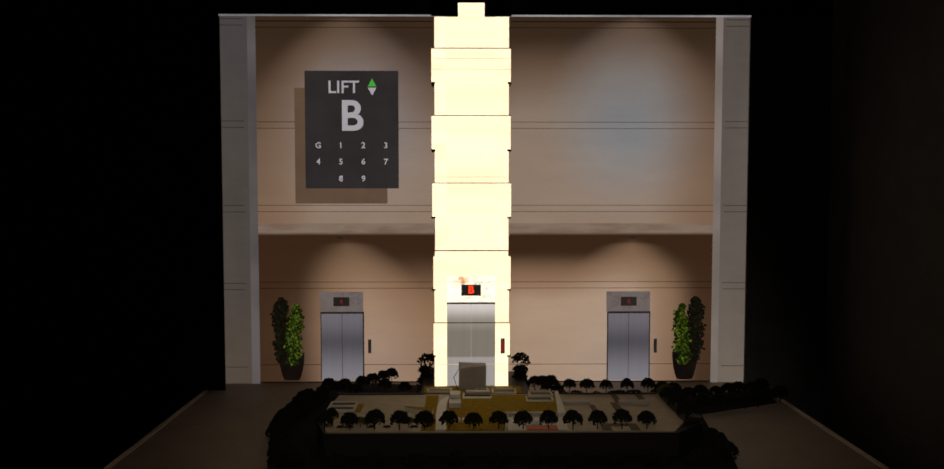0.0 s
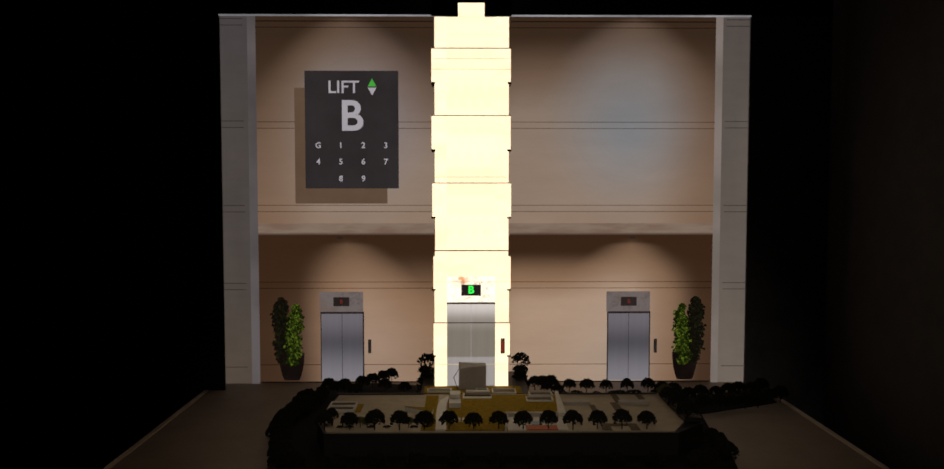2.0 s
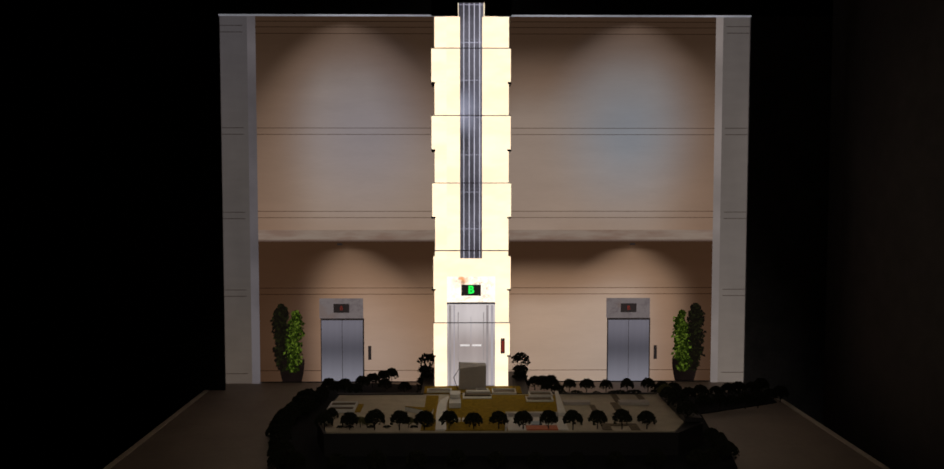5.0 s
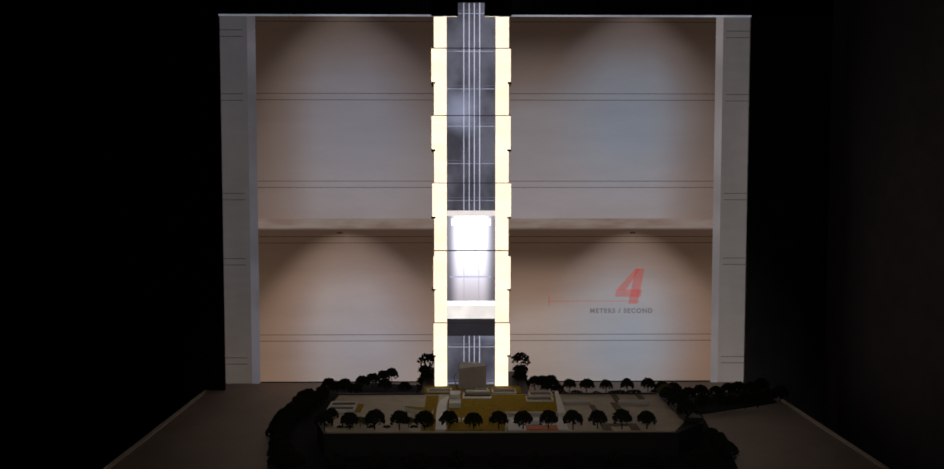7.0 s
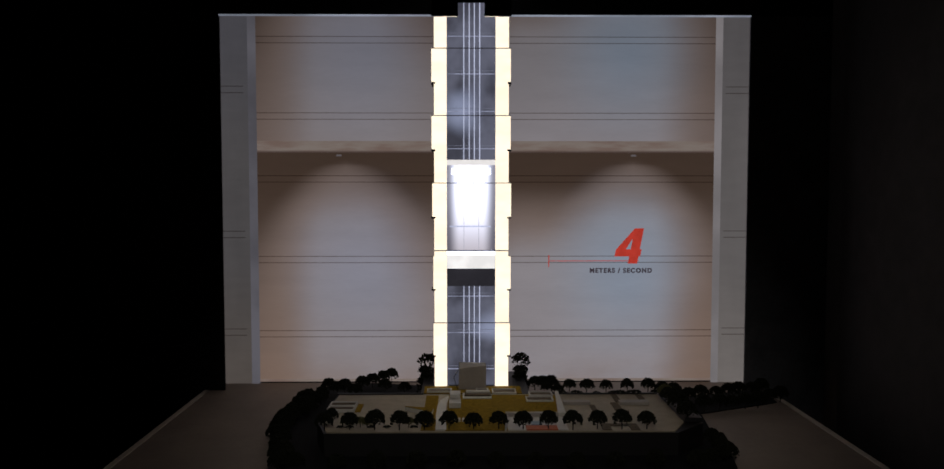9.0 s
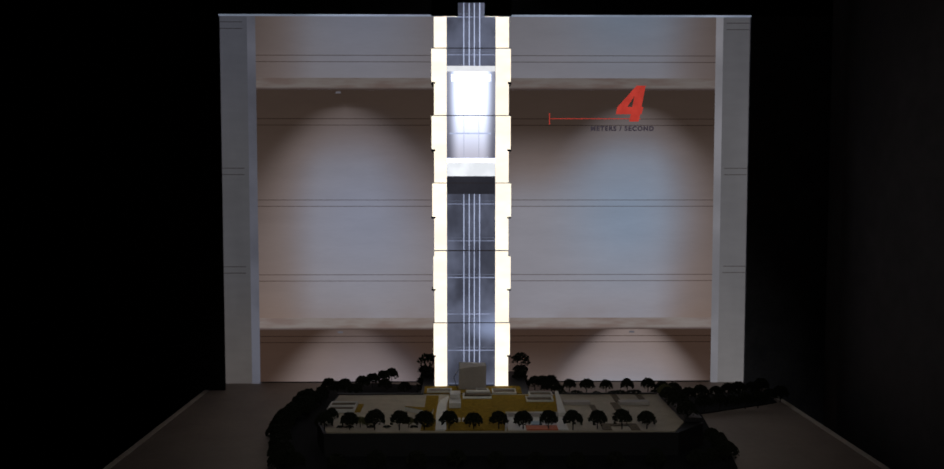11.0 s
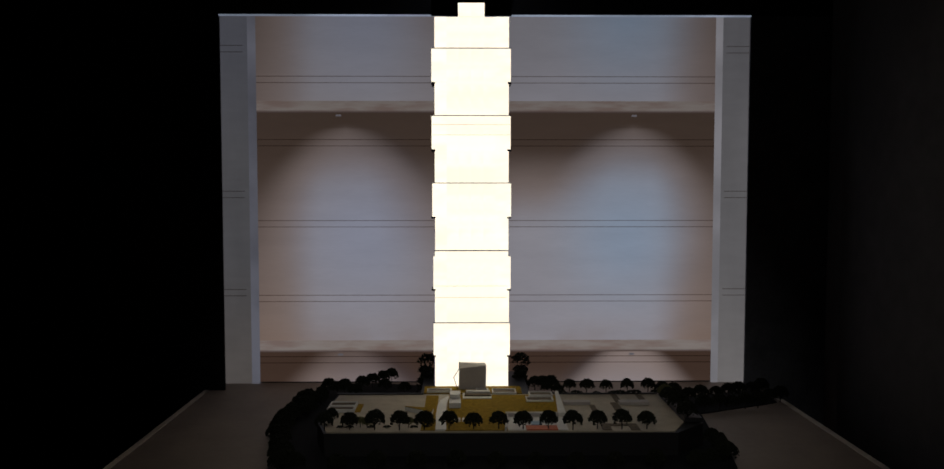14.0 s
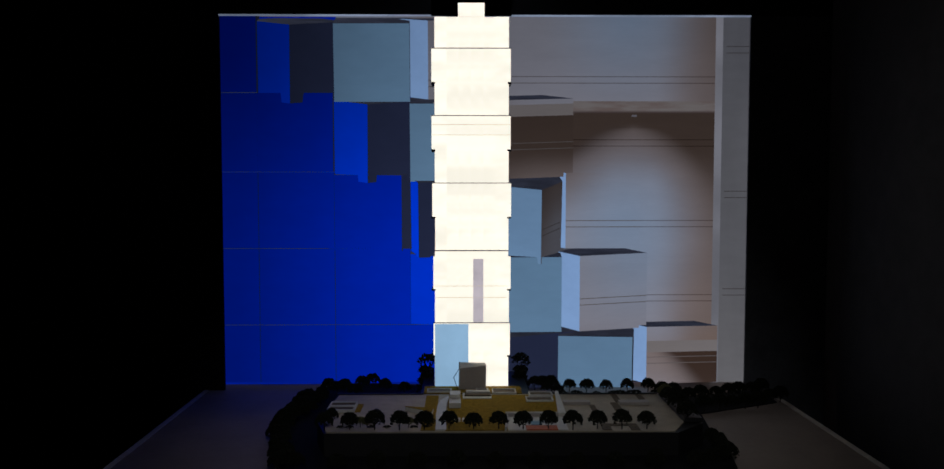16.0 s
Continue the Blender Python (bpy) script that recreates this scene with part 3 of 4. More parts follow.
for text, u, v, size in (("LIFT", 573, 146, 0.066), ("B", 586, 195, 0.160), ("G", 531, 242, 0.030), ("1", 568, 242, 0.030), ("2", 605, 242, 0.030), ("3", 642, 242, 0.030),
                         ("4", 531, 269, 0.030), ("5", 568, 269, 0.030), ("6", 605, 269, 0.030), ("7", 642, 269, 0.030), ("8", 568, 297, 0.030), ("9", 605, 297, 0.030)):
    lettering("letter", text, wx(u, -0.0075), -0.0035, wz(v, -0.0075), size, SIGN_TEXT, sign, bold=0.0028 if text == "B" else 0.0006)
part("up_arrow", plate([(wx(613, -0.0075), wz(144, -0.0075)), (wx(627, -0.0075), wz(144, -0.0075)), (wx(620, -0.0075), wz(131, -0.0075))], -0.0040, -0.0025), SIGN_GREEN, sign, "green up arrow")
part("down_arrow", plate([(wx(613, -0.0075), wz(146, -0.0075)), (wx(620, -0.0075), wz(159, -0.0075)), (wx(627, -0.0075), wz(146, -0.0075))], -0.0040, -0.0025), SIGN_TEXT, sign, "pale down arrow")

# ---- speed sign, which climbs with the lift ----
speed = thing("speed_sign", "projected red figure four with a scale bar and caption", "sign")
bm = bmesh.new()
for k, stroke in enumerate((((0.018, 0.065), (0.052, 0.065), (0.027, -0.068), (-0.008, -0.068)), ((0.018, 0.065), (0.036, 0.065), (-0.018, -0.016), (-0.054, -0.016)), ((-0.053, -0.014), (0.044, -0.014), (0.038, -0.041), (-0.059, -0.041)))):
    lo, hi = [[bm.verts.new((wx(1047, -0.043) + x, y - 0.0003 * k, z)) for x, z in stroke] for y in (-0.002, -0.001)]
    bm.faces.new(lo)
    bm.faces.new(hi[::-1])
    for i in range(4):
        bm.faces.new((lo[i], hi[i], hi[(i + 1) % 4], lo[(i + 1) % 4]))
bmesh.ops.recalc_face_normals(bm, faces=bm.faces)
part("figure", bm, SPEED_RED, speed, "red slanted figure four")
part("scale_bar", box(wx(912, -0.043), wx(1062, -0.043), -0.001, 0, -0.0590, -0.0565), SPEED_RED, speed, "thin red scale bar")
part("bar_end", box(wx(911, -0.043), wx(912.5, -0.043), -0.001, 0, -0.080, -0.036), SPEED_RED, speed, "thin red end tick")
lettering("caption", "METERS / SECOND", wx(1032, -0.043), -0.001, -0.095, 0.0235, SPEED_TEXT, speed, wide=1.25, bold=0.0011)

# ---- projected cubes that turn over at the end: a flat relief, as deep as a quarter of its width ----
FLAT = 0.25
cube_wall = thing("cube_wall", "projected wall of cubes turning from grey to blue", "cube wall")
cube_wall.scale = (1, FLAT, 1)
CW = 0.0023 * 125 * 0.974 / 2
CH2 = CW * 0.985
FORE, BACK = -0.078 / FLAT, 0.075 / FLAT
CUBES, BACKINGS = [], []


def cube_mesh(half, first):
    """A cube with plaster before, grey to its left, blue behind and a dark top."""
    bm = box(-CH2, CH2, -CH2, CH2, -half, half)
    bmesh.ops.recalc_face_normals(bm, faces=bm.faces)
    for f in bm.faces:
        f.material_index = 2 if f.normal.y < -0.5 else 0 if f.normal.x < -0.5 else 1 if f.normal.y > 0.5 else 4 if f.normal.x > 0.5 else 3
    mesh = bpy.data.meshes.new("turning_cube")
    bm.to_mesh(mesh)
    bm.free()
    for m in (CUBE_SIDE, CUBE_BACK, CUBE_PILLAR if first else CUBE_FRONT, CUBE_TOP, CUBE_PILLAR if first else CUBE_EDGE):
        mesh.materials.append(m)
    return mesh


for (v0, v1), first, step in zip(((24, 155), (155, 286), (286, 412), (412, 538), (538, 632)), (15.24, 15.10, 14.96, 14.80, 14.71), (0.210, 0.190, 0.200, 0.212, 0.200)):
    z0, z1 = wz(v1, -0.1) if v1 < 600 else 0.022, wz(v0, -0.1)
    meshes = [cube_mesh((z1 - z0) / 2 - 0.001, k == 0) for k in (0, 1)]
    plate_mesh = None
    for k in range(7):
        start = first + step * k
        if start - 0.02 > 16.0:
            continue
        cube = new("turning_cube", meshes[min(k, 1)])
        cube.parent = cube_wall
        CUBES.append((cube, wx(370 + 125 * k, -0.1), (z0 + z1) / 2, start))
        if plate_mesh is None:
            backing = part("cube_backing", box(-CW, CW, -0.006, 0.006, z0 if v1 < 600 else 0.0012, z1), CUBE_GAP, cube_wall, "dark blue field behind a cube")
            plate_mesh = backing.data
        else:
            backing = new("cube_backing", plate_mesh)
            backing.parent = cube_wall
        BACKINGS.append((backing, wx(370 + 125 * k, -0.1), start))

# ---- the tower model ----
TY = -0.380
tower = thing("tower_model", "stacked white tower model glowing with projected light", "tower model")
TIERS = ((27, 80, 722, 845, 0), (80, 136, 717, 848, 1), (136, 192, 722, 845, 0), (192, 248, 717, 848, 1), (248, 304, 722, 845, 0), (304, 360, 718, 849, 1),
         (360, 416, 722.5, 845, 0), (426, 480, 719.5, 848.5, 1), (480, 536, 722, 846, 0), (536, 590, 719.5, 847.5, 1), (590, 645, 722, 845, 0))
for v0, v1, u0, u1, proud in TIERS:
    tier = thing("tier", "", "")
    for key in ("label", "category"):
        if key in tier:
            del tier[key]
    tier.parent = tower
    y0 = TY if proud else TY + 0.006
    za, zb = tz(v1), tz(v0)
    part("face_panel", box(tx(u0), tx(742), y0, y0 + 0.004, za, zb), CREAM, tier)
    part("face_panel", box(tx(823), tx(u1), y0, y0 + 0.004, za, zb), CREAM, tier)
    inset = 0.004 if proud else 0.002
    for a, b in ((tx(u0) + inset, tx(u0) + inset + 0.004), (tx(u1) - inset - 0.004, tx(u1) - inset)):
        part("side_wall", box(a, b, y0 + 0.004, -0.16, za, zb), WHITE, tier)
for v0, v1, u0, u1, proud in TIERS:
    part("back_wall", box(tx(u0) + 0.004, tx(u1) - 0.004, -0.165, -0.16, tz(v1), tz(v0)), WHITE, tower)
for u0, u1 in ((722, 742), (823, 844.5)):
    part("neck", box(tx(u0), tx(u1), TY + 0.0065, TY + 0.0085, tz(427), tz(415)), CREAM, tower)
for v, u0, u1 in ((80, 717, 848), (192, 717, 848), (304, 718, 849), (416, 721, 845), (536, 719, 848)):
    part("joint_bar", box(tx(u0), tx(u1), TY - 0.003, TY - 0.0005, tz(v) - (0.0022 if v == 416 else 0.0013), tz(v) + 0.0013), DARK, tower, "dark joint between two tiers")
for v in (136, 248, 360, 480, 590):
    for u0, u1 in ((716.5, 723), (843, 849)):
        part("soffit", box(tx(u0), tx(u1), TY + 0.001, -0.3, tz(v) - 0.006, tz(v)), BLACK, tower, "dark underside of a proud tier")
GROOVES = []
for lines in (((97, 717), (115, 717), (294, 722), (468, 720), (605, 722)), ((207, 717), (224, 717), (475, 720), (494, 722))):
    g = thing("tower_grooves", "projected fine ochre grooves across the tower", "grooves", "tower groove sets")
    for v, u in lines:
        part("groove_line", box(tx(u + 1), tx(1564 - u), 0, 0.0008, tz(v) - 0.0007, tz(v) + 0.0007), CREAM_JOINT, g)
    GROOVES.append(g)
# shaft behind the opening
part("shaft_back", box(tx(740), tx(825), -0.350, -0.347, -0.05, 1.52), SHAFT, tower, "dark grey lift shaft")
for u in (770.5, 779.5, 788, 797):
    part("rail", box(tx(u) - 0.0015, tx(u) + 0.0015, -0.3535, -0.350, -0.05, 1.52), RAIL, tower, "pale guide rail")
# added black shroud beside and above the tower's head, for the dark background
part("shroud", box(tx(716.5), tx(761), TY + 0.0015, TY + 0.003, tz(26.5), 1.95), BLACK, tower, "added black mask beside the tower head")
part("shroud", box(tx(804.5), tx(849), TY + 0.0015, TY + 0.003, tz(26.5), 1.95), BLACK, tower, "added black mask beside the tower head")
part("shroud", box(tx(761), tx(804.5), TY + 0.0015, TY + 0.003, tz(4), 1.95), BLACK, tower, "added black mask above the tower head")

rings = thing("shaft_rings", "pale cross bars running down the lift shaft", "cross bars")
for k in range(14):
    z = k * 0.1245
    part("cross_bar", box(tx(741), tx(824), -0.3525, -0.3505, z, z + 0.0024), RING, rings)
    part("cross_bar", box(tx(741), tx(824), -0.3525, -0.3505, z + 0.011, z + 0.0122), RING_FAINT, rings)

cabin = thing("lift_cabin", "glowing white lift cabin with a tan plinth", "lift cabin")
CH = 0.366
part("cabin_body", box(-0.081, 0.081, -0.360, -0.355, -0.306, 0), CABIN, cabin)
part("cabin_roof", box(-0.081, 0.081, -0.3625, -0.355, -0.018, 0), CABIN_TAN, cabin, "tan cabin roof band")
part("cabin_lamp", box(-0.066, 0.066, -0.3615, -0.360, -0.050, -0.028), CABIN_WHITE, cabin, "bright white ceiling light")
part("cabin_floor", box(-0.081, 0.081, -0.3625, -0.355, -0.320, -0.306), CABIN_WHITE, cabin, "bright white floor band")
part("cabin_plinth", box(-0.081, 0.081, -0.361, -0.355, -CH, -0.320), CABIN_PLINTH, cabin, "tan plinth")
for x in (-0.024, 0.026):
    part("wall_joint", box(x - 0.0007, x + 0.0007, -0.3606, -0.360, -0.306, -0.14), CABIN_LINE, cabin, "grey wall joint")
part("handrail", box(-0.072, 0.066, -0.3622, -0.360, -0.226, -0.221), RAIL, cabin, "pale handrail")
# dark strip painted for the shade under the cabin
part("cabin_shade", box(-0.081, 0.081, -0.3560, -0.3545, -CH - 0.060, -CH), UNDERSHADE, cabin, "painted shade under the cabin")

# lobby portal, sinking as the ride begins
portal = thing("lift_portal", "glowing cream lift portal with a marble lintel", "lift portal")
part("portal_head", box(tx(741), tx(824), -0.3665, -0.3645, tz(460), tz(430)), CREAM, portal)
part("marble_lintel", box(tx(741), tx(824), -0.3665, -0.3645, tz(503), tz(460)), STONE_LIT, portal, "white and rust marble lintel")
part("door_head", box(tx(741), tx(824), -0.3668, -0.3645, tz(506), tz(503)), DARK, portal, "dark door head")
part("floor_display", box(tx(766), tx(799), -0.3680, -0.3665, tz(492), tz(473.5)), DARK, portal, "dark floor display")
LED = {}
for name, mat in (("red_digit", LED_RED), ("green_digit", LED_GREEN)):
    LED[name] = lettering(name, "B", tx(782.5), 0.0, tz(482.5), 0.036, mat, portal, bold=0.0012)
part("cabin_view", box(tx(741), tx(824), -0.3632, -0.3628, tz(645), tz(506)), CABIN_VIEW, portal, "pale panelled cabin interior")
for u0, u1, v0, v1, mat in ((745, 749, 508, 645, CABIN_DIM), (753, 755, 508, 645, CABIN_LINE), (760, 761.5, 520, 600, CABIN_DIM), (781.8, 782.8, 528, 572, CABIN_LINE), (803, 804.5, 520, 600, CABIN_DIM), (808, 812, 508, 645, CABIN_DIM), (816, 820, 508, 645, CABIN_LINE)):
    part("cabin_panel_edge", box(tx(u0), tx(u1), -0.3636, -0.3632, tz(v1), tz(v0)), mat, portal, "grey panel edge")
for u0, u1 in ((764, 780), (784, 800)):
    part("cabin_rail", box(tx(u0), tx(u1), -0.3638, -0.3632, tz(576.5), tz(573.5)), CABIN_RAIL, portal, "short bright handrail")
DOORS = []
for side in (-1, 1):
    for k in (0, 1):
        d = thing("lobby_door", "brushed steel lobby door leaf sliding open", "lift door", "lobby lift doors")
        y = -0.3660 + 0.0012 * k
        part("leaf", box(-0.0206, 0.0206, y, y + 0.0008, 0, 0.352), DOOR_STEEL, d)
        if k == 0:
            part("leaf_edge", box(-side * 0.0206 - 0.0005, -side * 0.0206 + 0.0005, y - 0.0003, y, 0, 0.352), CABIN_LINE, d, "dark closing edge")
        DOORS.append((d, side, k))
part("call_panel", box(tx(832), tx(839), TY - 0.003, TY - 0.0005, tz(587), tz(562)), DARK, portal, "dark call button panel")
part("call_light", box(tx(833.5), tx(837.5), TY - 0.0036, TY - 0.003, tz(584), tz(566)), RED_DIM, portal, "dim red call light")

# facade leaves that close over the shaft, two telescoping strips a side, above and below the portal's top
LEAVES = []
for low, (za, zb) in ((0, (tz(430), 1.305)), (1, (0.0, tz(430)))):
    for side in (-1, 1):
        for k in (0, 1):
            leaf = thing("facade_leaf", "glowing cream facade leaf sliding over the lift shaft", "facade leaf", "facade leaves")
            y = -0.3725 + 0.0022 * k
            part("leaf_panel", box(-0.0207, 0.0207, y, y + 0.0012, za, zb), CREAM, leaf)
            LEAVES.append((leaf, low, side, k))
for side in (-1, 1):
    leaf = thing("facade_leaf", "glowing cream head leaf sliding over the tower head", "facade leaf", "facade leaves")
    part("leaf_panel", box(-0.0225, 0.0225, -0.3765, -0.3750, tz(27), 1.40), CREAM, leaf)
    LEAVES.append((leaf, 2, side, 0))
tint = []
for v0, v1, a, b, mat, label in ((538, 642, 722, 778, TOWER_GREY, "grey-blue lit panel"), (430, 535, 786, 803, TOWER_BROWN, "brown lit strip"), (540, 642, 722, 758, TOWER_BROWN, "brown lit panel")):
    t = thing("tower_tint", "projected " + label + " on the tower front", "lit panel")
    part("tint_panel", box(tx(a), tx(b), -0.0005, 0, tz(v1), tz(v0)), mat, t)
    tint.append(t)

# ---- the site model on the table ----
POD = 0.07
podium = thing("site_podium", "raised site model base with black edges and plaza", "model base")
part("podium_body", prism([(-0.468, -0.890), (0.505, -0.890), (0.60, -0.80), (0.60, -0.475), (-0.492, -0.475), (-0.508, -0.77)], 0.0, POD - 0.003), MODEL_EDGE, podium)
part("plaza", prism([(-0.462, -0.884), (0.497, -0.884), (0.545, -0.80), (0.545, -0.480), (-0.487, -0.480), (-0.502, -0.765)], POD - 0.003, POD), PLAZA, podium, "pale plaza board")
part("rear_deck", box(-0.225, 0.13, -0.475, -0.15, 0.0, POD), MODEL_EDGE, podium, "dark deck under the tower")
part("forecourt", box(-0.215, 0.105, -0.474, -0.384, POD, POD + 0.003), LAWN, podium, "olive forecourt before the tower")
part("lawn", prism([(-0.136, -0.878), (0.036, -0.878), (0.036, -0.745), (0.206, -0.729), (0.216, -0.501), (-0.134, -0.495)], POD, POD + 0.003), LAWN, podium, "olive flocked lawn")
tagged(part("model_road", prism([(-0.50, -1.12), (0.58, -1.12), (0.635, -0.99), (0.655, -0.875), (0.668, -0.652), (0.69, -0.489), (0.66, -0.33), (0.58, -0.27), (-0.42, -0.05), (-0.56, -0.06), (-0.626, -0.202), (-0.672, -0.362), (-0.682, -0.572), (-0.665, -0.696), (-0.62, -0.834), (-0.57, -0.976)], 0.0005, 0.004), ASPHALT), "dark asphalt road round the site model", "road")
tagged(part("model_road", prism([(0.675, -0.27), (0.98, -0.17), (1.0, -0.175), (0.995, -0.34), (0.70, -0.475), (0.692, -0.47)], 0.0005, 0.004), ASPHALT), "dark asphalt side road between two tree rows", "road")

# leaning monolith before the tower
bm = bmesh.new()
hull = [(-0.102, -0.425, POD), (-0.011, -0.425, POD), (-0.010, -0.425, POD + 0.082), (-0.100, -0.425, POD + 0.072),
        (-0.100, -0.392, POD + 0.087), (-0.014, -0.395, POD + 0.085), (-0.102, -0.395, POD), (-0.016, -0.392, POD)]
bmesh.ops.convex_hull(bm, input=[bm.verts.new(p) for p in hull])
mono = thing("entrance_monolith", "grey faceted monolith with a thin side frame before the tower", "monolith")
part("monolith_body", bm, GREY_BOARD, mono)
for a, b in (((-0.100, -0.4262, POD + 0.072), (-0.118, -0.406, POD + 0.038)), ((-0.118, -0.406, POD + 0.038), (-0.104, -0.4262, POD + 0.001)), ((-0.100, -0.4262, POD + 0.072), (-0.100, -0.393, POD + 0.088))):
    bm = bmesh.new()
    tube(bm, a, b, 0.0012, 0.0012, 5)
    part("metal_edge", bm, MODEL_EDGE, mono, "thin dark edge strip")


def low_box(name, x0, x1, y0, y1, h, mat, label, category):
    t = thing(name, label, category)
    part("body", box(x0, x1, y0, y1, POD, POD + h, 0.0008), mat, t)
    return t


def planter(x0, x1, y0, y1, h, group="planters"):
    t = thing("planter", "low white planter with a brown bed", "planter", group)
    w = 0.004
    for a in ((x0, x1, y0, y0 + w), (x0, x1, y1 - w, y1), (x0, x0 + w, y0 + w, y1 - w), (x1 - w, x1, y0 + w, y1 - w)):
        part("rim", box(a[0], a[1], a[2], a[3], POD, POD + h), WHITE, t)
    part("bed", box(x0 + w, x1 - w, y0 + w, y1 - w, POD, POD + h - 0.003), BROWN, t, "brown bed")


random.seed(4)


def tree_prototype(seed, height, spread, mat, droop=0.35, tiered=False):
    rng = random.Random(seed)
    t = thing("model_tree", "small dark model tree with an umbrella crown", "tree", "model trees", m=pose(0, 0, -5))
    bm = bmesh.new()
    tube(bm, (0, 0, 0), (0.0004, 0, height * 0.5), height * 0.035, height * 0.026)
    tips = []
    for k in range(9):
        a = k * math.tau / 9 + rng.uniform(-0.3, 0.3)
        r = spread * rng.uniform(0.45, 0.85)
        tip = (r * math.cos(a), r * math.sin(a), height * rng.uniform(0.68, 0.88))
        tube(bm, (0, 0, height * rng.uniform(0.38, 0.5)), tip, height * 0.018, height * 0.007, 4)
        tips.append(tip)
    part("trunk", bm, BARK, t)
    bm = bmesh.new()
    for k in range(480 if tiered else 440):
        a, q = rng.uniform(0, math.tau), math.sqrt(rng.random())
        flute = 1.0 + 0.10 * math.sin(7 * a + seed)
        wide, level, thick = (spread, 1.0, 0.38) if not tiered else ((spread * 0.92, 1.0, 0.15), (spread * 0.72, 0.72, 0.30), (spread * 1.10, 0.50, 0.42))[k % 3]
        r = wide * q * flute * rng.uniform(0.94, 1.06)
        top = height * (level - droop * q * q * q)
        z = top - rng.random() ** 1.6 * height * thick * (1.15 - 0.5 * q)
        c = Vector((r * math.cos(a), r * math.sin(a), z))
        e = 0.05 * rng.uniform(0.05, 0.09)
        rot = Euler((rng.uniform(0, 3), rng.uniform(0, 3), rng.uniform(0, 3))).to_matrix()
        vs = [bm.verts.new(c + rot @ Vector(p) * e) for p in ((1, 0, -0.5), (-0.6, 0.8, -0.4), (-0.6, -0.8, -0.4), (0, 0, 0.7))]
        for f in ((0, 2, 1), (0, 1, 3), (1, 2, 3), (2, 0, 3)):
            bm.faces.new([vs[i] for i in f])
    part("crown", bm, mat, t)
    return t


PROTO = [tree_prototype(11 + k, 0.050, 0.0245, FOLIAGE, 0.42) for k in range(3)] + [tree_prototype(31, 0.050, 0.026, FOLIAGE_GREEN), tree_prototype(41, 0.100, 0.023, FOLIAGE, 0.16, True)]
USED = set()


def tree(x, y, z, size=1.0, kind=None):
    k = random.randrange(3) if kind is None else kind
    m = pose(x, y, z, random.uniform(-3, 3), random.uniform(-3, 3), random.uniform(0, 360)) @ Matrix.Diagonal((size * random.uniform(0.95, 1.05), size, size * random.uniform(0.94, 1.06), 1))
    if k not in USED:
        USED.add(k)
        t = PROTO[k]
        t.matrix_basis = m
    else:
        t = copy_thing(PROTO[k], m)
        t.matrix_basis = m
    return t


# front edge of the plaza
for k in range(14):
    tree(-0.470 + k * 0.0687, -0.868 + random.uniform(-0.004, 0.004), POD, random.uniform(0.99, 1.09))
# far edge of the plaza and the streets round it
for x in (0.262, 0.318, 0.382, 0.452, 0.520):
    tree(x, -0.462 + random.uniform(-0.004, 0.004), POD, random.uniform(0.82, 0.95))
BACK_LEFT = ((-0.51, -0.22), (-0.454, -0.169), (-0.421, -0.125), (-0.387, -0.070), (-0.357, -0.045), (-0.369, -0.179), (-0.296, -0.223), (-0.467, -0.262))
SIDE_ROAD_FAR = ((0.738, -0.32), (0.795, -0.305), (0.845, -0.289), (0.886, -0.274), (0.937, -0.258), (0.982, -0.234))
SIDE_ROAD_NEAR = ((0.685, -0.351), (0.707, -0.463), (0.766, -0.435), (0.81, -0.428), (0.854, -0.429), (0.902, -0.415), (0.964, -0.355), (1.005, -0.345))
CORNER = ((0.617, -0.35), (0.632, -0.447), (0.614, -0.278), (0.623, -0.388), (0.645, -0.31))
LOWER = ((0.622, -0.808), (0.626, -0.876), (0.620, -0.95), (0.57, -0.977), (0.632, -0.84))
ARC = ((-0.567, -0.21), (-0.572, -0.355), (-0.613, -0.354), (-0.632, -0.421), (-0.585, -0.479), (-0.637, -0.512), (-0.641, -0.597), (-0.64, -0.683), (-0.632, -0.758), (-0.60, -0.849),
       (-0.568, -0.928), (-0.547, -0.993), (-0.536, -0.228), (-0.622, -0.392))
for row, size in ((BACK_LEFT, 0.98), (SIDE_ROAD_FAR, 1.0), (SIDE_ROAD_NEAR, 1.0), (CORNER, 1.15), (LOWER, 1.0), (ARC, 1.0)):
    for x, y in row:
        tree(x, y, 0.004, size * random.uniform(0.92, 1.1))
for k in range(11):   # second, filling line of the dense curved avenue
    a = k / 10
    tree(-0.585 - 0.038 * math.sin(a * math.pi) + 0.02 * random.random(), -0.30 - 0.70 * a, 0.004, random.uniform(0.8, 1.0))
for k in range(11):   # street before the podium
    tree(-0.52 + k * 0.104, -1.005 + random.uniform(-0.01, 0.01), 0.004, random.uniform(0.9, 1.05))
for x, y, z, size in ((0.552, -0.70, POD, 1.15), (0.545, -0.62, POD, 1.05), (0.560, -0.78, POD - 0.003, 1.1), (-0.462, -0.80, POD, 0.8)):
    tree(x, y, z, size)
for x, y, size in ((0.560, -0.52, 0.8), (0.556, -0.56, 0.9), (0.552, -0.60, 0.8), (0.565, -0.50, 0.7), (-0.40, -0.846, 0.55), (-0.355, -0.850, 0.6), (-0.24, -0.848, 0.6), (-0.375, -0.84, 0.6)):
    tree(x, y, POD, size, 3)
# tall trees beside the tower
for x, y, size in ((-0.215, -0.235, 1.50), (-0.226, -0.215, 1.0), (0.113, -0.235, 1.50), (0.128, -0.215, 1.0)):
    tree(x, y, 0.004, size, 4)
